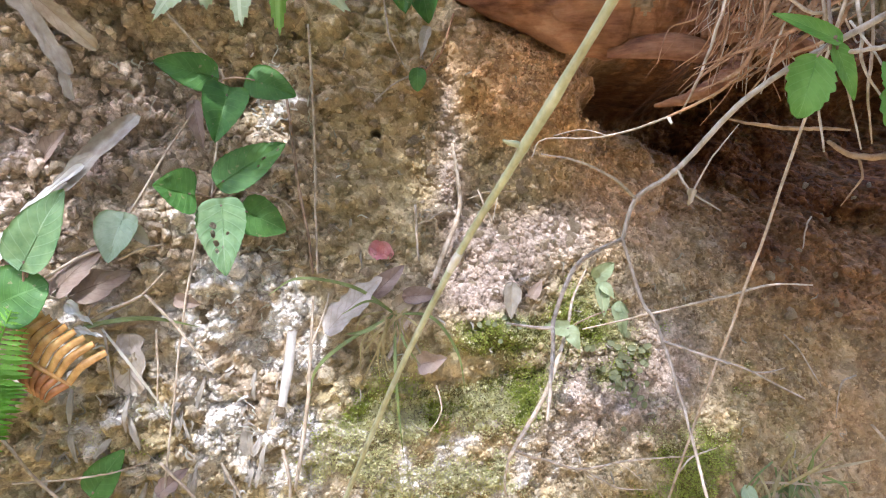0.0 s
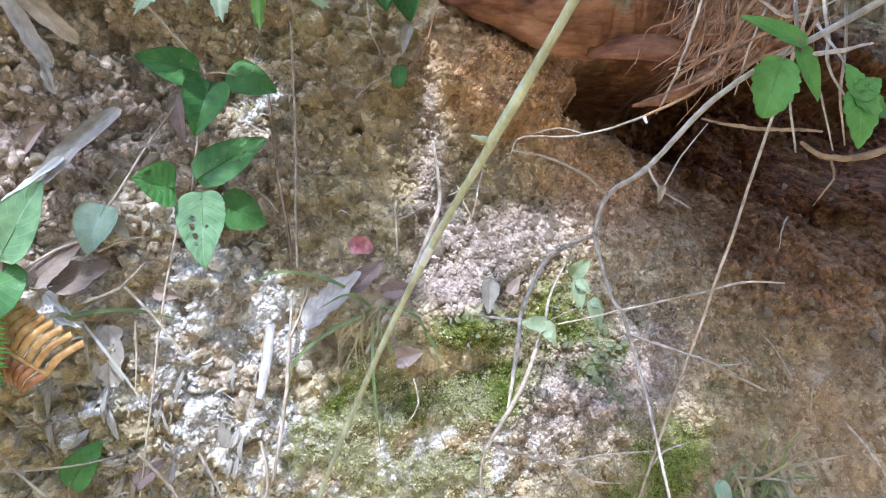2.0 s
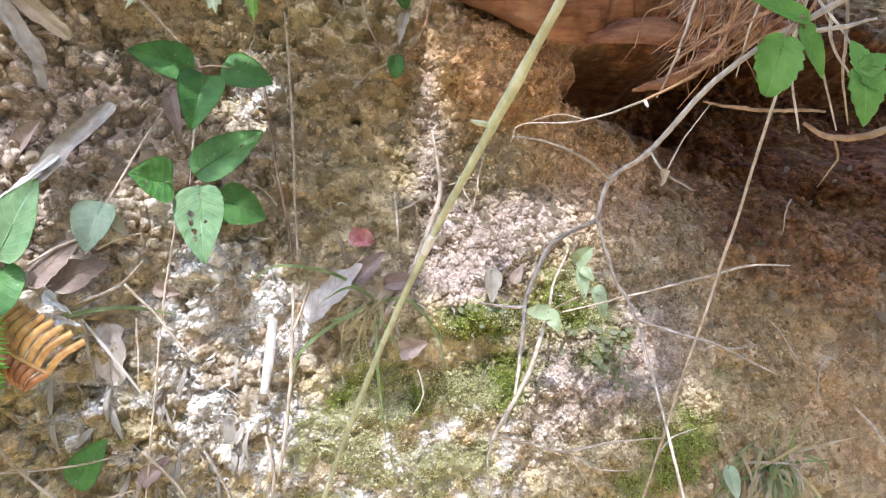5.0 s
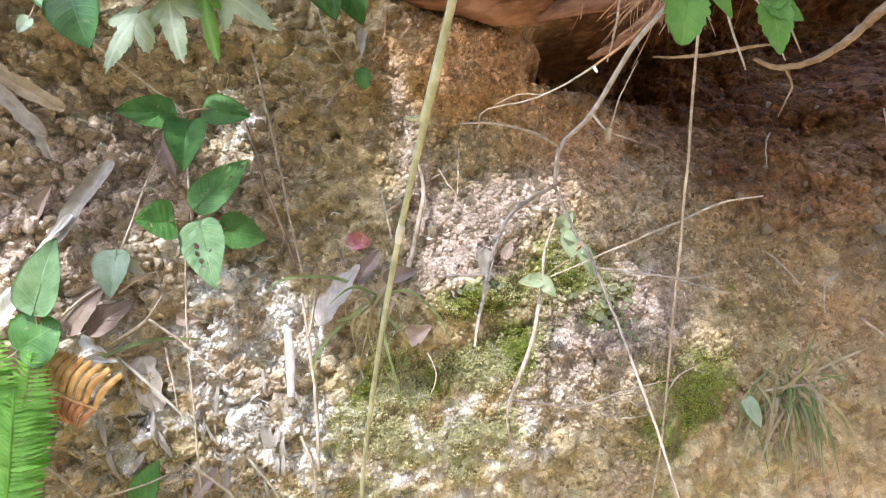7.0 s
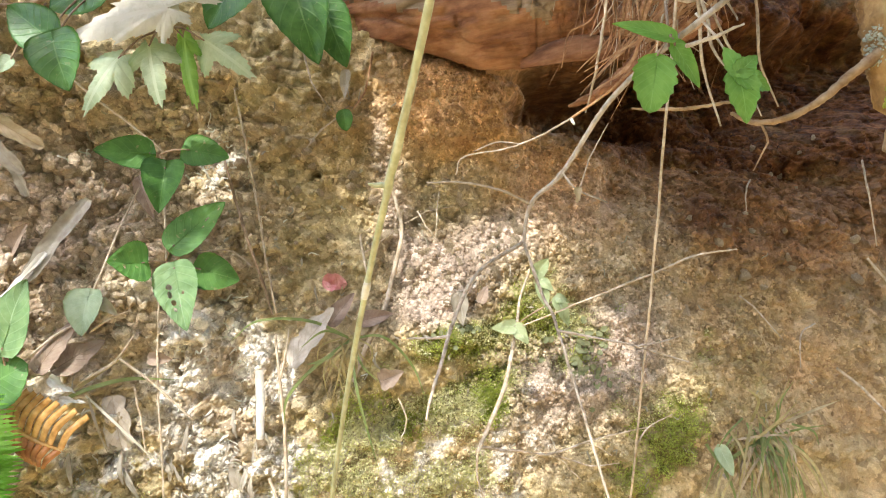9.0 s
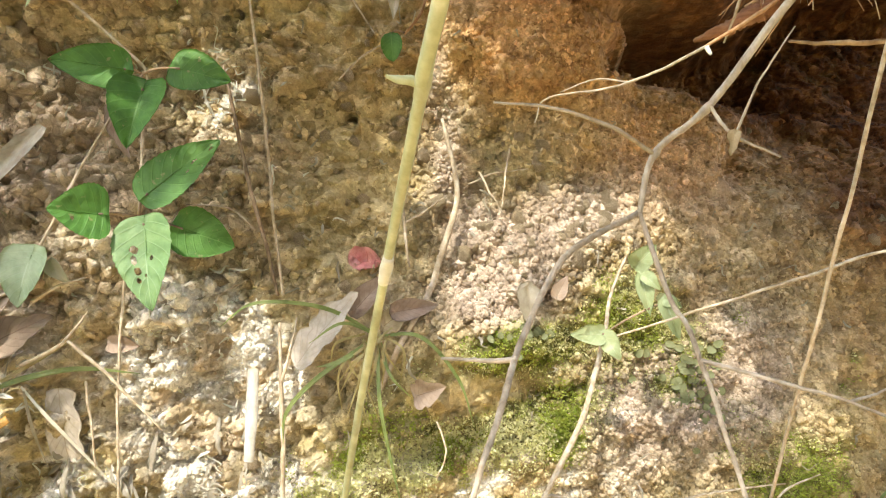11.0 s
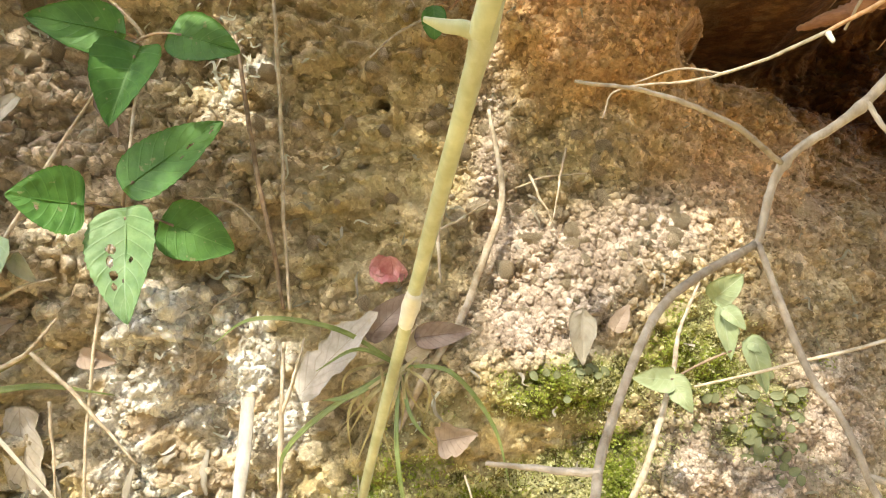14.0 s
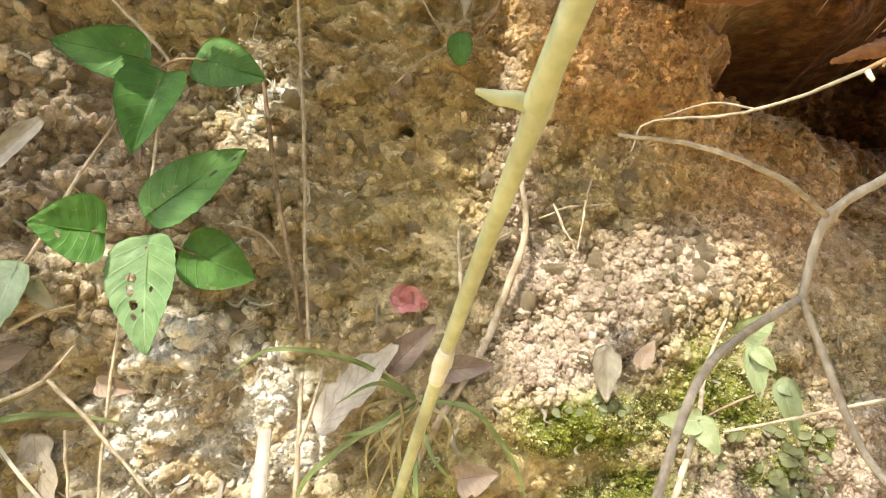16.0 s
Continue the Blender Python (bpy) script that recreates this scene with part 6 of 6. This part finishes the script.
# ---- crumbs, moss and litter ----
def crumbs():
    g = np.random.default_rng(5)
    shapes = [lump(18, (1, 0.8, 0.85), 100 + k) for k in range(9)]
    fine = [lump(13, (1, 0.8, 0.85), 200 + k) for k in range(5)]
    pebbles = [knobbly(14, (1, 0.7, 0.84), 500 + k, 2) for k in range(10)]
    chips = [knobbly(11, (1, 0.62, 0.8), 400 + k) for k in range(8)]
    soft = []
    groups = []

    def strew(n, cx, cz, rx, rz, small, large, kinds, spread="normal", wet=0.45, sunk=0.1, only=None):
        x = cx + (g.normal(0, rx, n) if spread == "normal" else g.uniform(-rx, rx, n))
        z = cz + (g.normal(0, rz, n) if spread == "normal" else g.uniform(-rz, rz, n))
        size = small + (large - small) * g.random(n) ** 2.6
        keep = moss_mask(x, z) < wet
        if only is not None:
            keep &= only(x, z) > 0.3
        x, z, size = x[keep], z[keep], size[keep]
        p = surface(x, z) + np.stack([0 * x, size * (0.45 if kinds is pebbles else 0.25 if kinds is chips else sunk), 0 * x], 1)
        kind = g.integers(0, len(kinds), len(x))
        for k, shape in enumerate(kinds):
            if (kind == k).any():
                groups.append(scatter(shape, p[kind == k], size[kind == k], g))
                soft.append(np.full(len(groups[-1][1]), kinds is not fine))
    strew(3400, 0.082, 0.004, 0.030, 0.013, 0.0007, 0.0038, shapes, sunk=-0.2)
    strew(1500, 0.080, 0.005, 0.028, 0.012, 0.0016, 0.0046, chips)
    strew(60, 0.080, 0.005, 0.026, 0.011, 0.0045, 0.0072, pebbles)
    strew(600, 0.036, -0.016, 0.016, 0.013, 0.0014, 0.0038, chips)
    strew(1300, 0.036, -0.016, 0.016, 0.014, 0.0007, 0.0034, shapes, sunk=-0.2)
    strew(320, 0.045, 0.046, 0.026, 0.013, 0.0018, 0.0044, pebbles)
    strew(14, 0.050, 0.030, 0.006, 0.004, 0.0045, 0.0075, pebbles)
    strew(420, -0.114, 0.096, 0.013, 0.013, 0.0006, 0.0022, shapes, sunk=-0.3)
    strew(500, 0.004, 0.045, 0.010, 0.018, 0.0006, 0.0030, shapes)
    strew(6500, -0.120, -0.08, 0.030, 0.055, 0.0006, 0.0024, shapes, sunk=0.2, only=sun_fleck_mask)
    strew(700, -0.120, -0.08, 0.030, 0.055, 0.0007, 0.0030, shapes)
    strew(1500, -0.175, -0.10, 0.035, 0.035, 0.0006, 0.0026, shapes, only=sun_fleck_mask)
    strew(3000, 0.190, -0.085, 0.034, 0.036, 0.0009, 0.0026, shapes, wet=0.7)
    strew(150, -0.125, -0.07, 0.032, 0.055, 0.0020, 0.0050, chips)
    strew(1700, 0.0, 0.06, 0.14, 0.08, 0.0007, 0.0044, shapes, "even")
    strew(900, -0.17, 0.06, 0.08, 0.10, 0.0008, 0.0050, shapes, "even")
    strew(900, -0.19, 0.08, 0.08, 0.11, 0.0022, 0.0085, chips, "even")
    strew(260, -0.19, 0.08, 0.07, 0.08, 0.0050, 0.0105, pebbles, "even")
    strew(3200, 0.115, -0.125, 0.036, 0.034, 0.0010, 0.0028, shapes, wet=0.8, sunk=-0.2)
    strew(700, -0.18, 0.07, 0.09, 0.10, 0.0030, 0.0085, pebbles, "even")
    strew(260, -0.02, 0.075, 0.09, 0.07, 0.0025, 0.0060, pebbles, "even")
    strew(420, 0.40, 0.07, 0.14, 0.10, 0.0040, 0.0120, pebbles, "even")
    strew(180, 0.32, -0.10, 0.14, 0.11, 0.0025, 0.0060, pebbles, "even")
    strew(7000, -0.01, -0.158, 0.05, 0.030, 0.0008, 0.0020, shapes, wet=1.1, sunk=0.5)
    strew(2600, 0.09, -0.125, 0.035, 0.028, 0.0006, 0.0026, shapes, wet=0.7)
    strew(1500, 0.010, -0.038, 0.018, 0.010, 0.0006, 0.0030, shapes)
    strew(1500, 0.34, -0.09, 0.14, 0.13, 0.0018, 0.0060, chips, "even")
    strew(1200, 0.022, 0.006, 0.020, 0.018, 0.0006, 0.0036, shapes)
    strew(1300, 0.070, 0.125, 0.036, 0.030, 0.0007, 0.0026, shapes)
    strew(220, 0.070, 0.125, 0.036, 0.030, 0.0018, 0.0046, chips)
    strew(1500, 0.145, 0.055, 0.034, 0.026, 0.0006, 0.0024, shapes)
    strew(160, 0.145, 0.05, 0.034, 0.026, 0.0016, 0.0040, pebbles)
    strew(420, 0.004, 0.100, 0.006, 0.034, 0.0007, 0.0030, shapes)
    strew(2600, 0.23, -0.09, 0.13, 0.10, 0.0009, 0.0038, shapes, "even")
    strew(2200, 0.13, -0.085, 0.035, 0.04, 0.0007, 0.0032, shapes)
    strew(1500, 0.165, -0.10, 0.035, 0.022, 0.0008, 0.0034, shapes)
    strew(700, 0.123, -0.23, 0.018, 0.018, 0.0008, 0.0034, shapes)
    strew(450, -0.03, 0.06, 0.10, 0.08, 0.0016, 0.0056, chips, "even")
    strew(220, -0.13, -0.08, 0.05, 0.07, 0.0014, 0.0046, chips)
    strew(900, -0.19, -0.14, 0.06, 0.05, 0.0012, 0.0058, chips, "even")
    strew(1900, 0.26, -0.10, 0.15, 0.12, 0.0010, 0.0042, chips, "even")
    strew(1600, 0.17, -0.09, 0.06, 0.06, 0.0006, 0.0030, fine)
    strew(900, 0.28, -0.08, 0.16, 0.13, 0.0007, 0.0036, fine, "even")
    strew(1300, 0.30, 0.05, 0.15, 0.05, 0.0008, 0.0046, fine, "even")
    strew(1000, -0.02, -0.14, 0.10, 0.06, 0.0006, 0.0030, fine, "even")
    verts, faces = stacked(groups)
    me = mesh_of("soil_crumbs", verts, faces, CRUMB, np.concatenate(soft))
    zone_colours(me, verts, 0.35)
    ob = new("soil_crumbs", me)
    ob.matrix_world = BASE
    tagged(ob, "loose crumbs and grit of ochre and pale earth", "soil crumbs", kind="stuff")


def clods():
    g = np.random.default_rng(9)
    forms = []
    for k in range(6):
        v, f = knobbly(18, (1, 0.68, 0.85), 300 + k, 2)
        forms.append(mesh_of("clod", v, f, CLOD))
    spots = [(0.078, 0.004, 0.034, 0.016, 70, 0.0024, 0.0082), (0.034, -0.016, 0.018, 0.016, 28, 0.0018, 0.0045), (-0.13, -0.065, 0.045, 0.06, 16, 0.002, 0.0050), (-0.01, 0.06, 0.09, 0.06, 50, 0.0022, 0.0060), (-0.18, 0.075, 0.06, 0.07, 90, 0.0030, 0.0085), (-0.05, 0.10, 0.07, 0.05, 40, 0.0022, 0.0056), (0.05, 0.05, 0.03, 0.02, 22, 0.003, 0.0065), (0.33, -0.03, 0.08, 0.05, 40, 0.0035, 0.0085)]
    for cx, cz, rx, rz, n, small, large in spots:
        for _ in range(n):
            x, z = cx + g.normal(0, rx), cz + g.normal(0, rz)
            if moss_mask(np.array(x), np.array(z)) > 0.4 or orange_mask(np.array(x), np.array(z)) > 0.35:
                continue
            size = small + (large - small) * g.random() ** 2
            ob = new("clod", forms[g.integers(0, 6)])
            ob.parent = GROUND
            ob.matrix_world = BASE @ Matrix.Translation(surface(x, z, size * 0.2)) @ Matrix.LocRotScale(None, Euler(g.uniform(0, 6.3, 3)), (size, size, size))


def clod_zones():
    for me in {o.data.name: o.data for o in GROUND.children}.values():
        layer = me.color_attributes.new("zones", "FLOAT_COLOR", "POINT")
        layer.data.foreach_set("color", np.tile(np.array((0.0, 0.0, 0.55, 0.12), np.float32), len(me.vertices)))


def moss():
    g = np.random.default_rng(15)
    n = 210000
    x, z = g.uniform(-0.22, 0.26, n), g.uniform(-0.24, 0.0, n)
    x[:60000], z[:60000] = g.uniform(-0.09, 0.07, 60000), g.uniform(-0.21, -0.10, 60000)
    m = moss_mask(x, z) + 0.12 * blob(x, z, -0.01, -0.155, 0.08, 0.045)
    keep = g.random(n) < np.clip(m * 1.3 - 0.25, 0, 1)
    x, z = x[keep], z[keep]
    n = len(x)
    p = surface(x, z)
    form = np.array([(0, 0, 0), (0.30, 0.5, 0.10), (-0.30, 0.5, 0.10), (0, 1, -0.10)])
    size = g.uniform(0.0011, 0.0028, n)
    out = np.stack([g.normal(0, 0.6, n), -np.ones(n) * g.uniform(0.4, 1.2, n), g.normal(0.35, 0.55, n)], 1)
    out /= np.linalg.norm(out, axis=1)[:, None]
    side = np.cross(out, g.normal(0, 1, (n, 3)))
    side /= np.linalg.norm(side, axis=1)[:, None]
    up = np.cross(side, out)
    pts = p[:, None] + size[:, None, None] * (form[None, :, 0:1] * side[:, None] + form[None, :, 1:2] * out[:, None] + form[None, :, 2:3] * up[:, None])
    tris = np.array([(0, 1, 2), (2, 1, 3)])
    dry = layered(x, z, 0.03, 140, 3) + g.normal(0, 0.12, n) + 1.1 * blob(x, z, -0.02, -0.158, 0.07, 0.04) - 0.9 * blob(x, z, 0.19, -0.195, 0.06, 0.05) > -0.05
    for mask, mat, label in ((~dry, MOSS, "low cushions of green moss on the ledge"), (dry, MOSS_DRY, "dry yellowish moss tips on the ledge")):
        k = int(mask.sum())
        uv = np.tile(np.array([(0, .5), (.5, .8), (.5, .2), (1, .5)]), (k, 1))
        faces = (tris[None] + (np.arange(k) * 4)[:, None, None]).reshape(-1, 3)
        ob = new("moss", mesh_of("moss", pts[mask].reshape(-1, 3), faces, mat, True, uv))
        ob.matrix_world = BASE
        tagged(ob, label, "moss", kind="stuff")


def litter():
    g = np.random.default_rng(21)
    shapes = []
    for cx, cz, rx, rz, n in ((-0.112, 0.096, 0.014, 0.015, 60), (-0.178, 0.112, 0.012, 0.004, 25), (-0.13, -0.06, 0.04, 0.05, 60), (-0.11, -0.13, 0.04, 0.03, 50), (-0.03, 0.0, 0.05, 0.03, 30), (0.0, 0.08, 0.08, 0.05, 30), (0.2, -0.1, 0.10, 0.07, 60), (-0.19, -0.13, 0.05, 0.04, 60), (-0.20, 0.05, 0.05, 0.07, 40)):
        for _ in range(n):
            x, z = cx + g.normal(0, rx), cz + g.normal(0, rz)
            p = surface(x, z, 0.002)
            q = p + np.array((g.normal(0, 0.006), g.normal(-0.002, 0.002), g.normal(0, 0.006)))
            shapes.append(ribbon([p, (p * 2 + q) / 3 + g.normal(0, 0.0016, 3), (p + q * 2) / 3 + g.normal(0, 0.0016, 3) - np.array((0, 0.001, 0)), q], [0.0005, g.uniform(0.0005, 0.0020), g.uniform(0.0004, 0.0016), 0.0003], fold=g.uniform(-0.6, 0.9), n=3))
    for _ in range(60):
        x, z = g.uniform(-0.24, -0.10), g.uniform(-0.175, -0.075)
        p = surface(x, z, 0.0035)
        q = p + np.array((g.normal(0, 0.004), g.normal(-0.002, 0.002), g.normal(-0.012, 0.006)))
        wide = g.uniform(0.0018, 0.0050)
        shapes.append(ribbon([p, (p + q) / 2 + g.normal(0, 0.0012, 3) - np.array((0, 0.0015, 0)), q], [wide * 0.4, wide, wide * 0.3], fold=g.uniform(-0.6, 0.9), n=5))
    for chosen, mat, label in ((shapes[:145], LITTER_WHITE, "bleached scraps of litter, whitened to look sunlit"), (shapes[145:], LEAF_ASH, "scattered scraps of bleached straw and leaf litter")):
        shape = joined(chosen)
        ob = new("litter", mesh_of("litter", shape[0], shape[1], mat, True, shape[2]))
        ob.matrix_world = BASE
        tagged(ob, label, "litter", kind="stuff")


crumbs()
moss()
litter()
clods()
clod_zones()
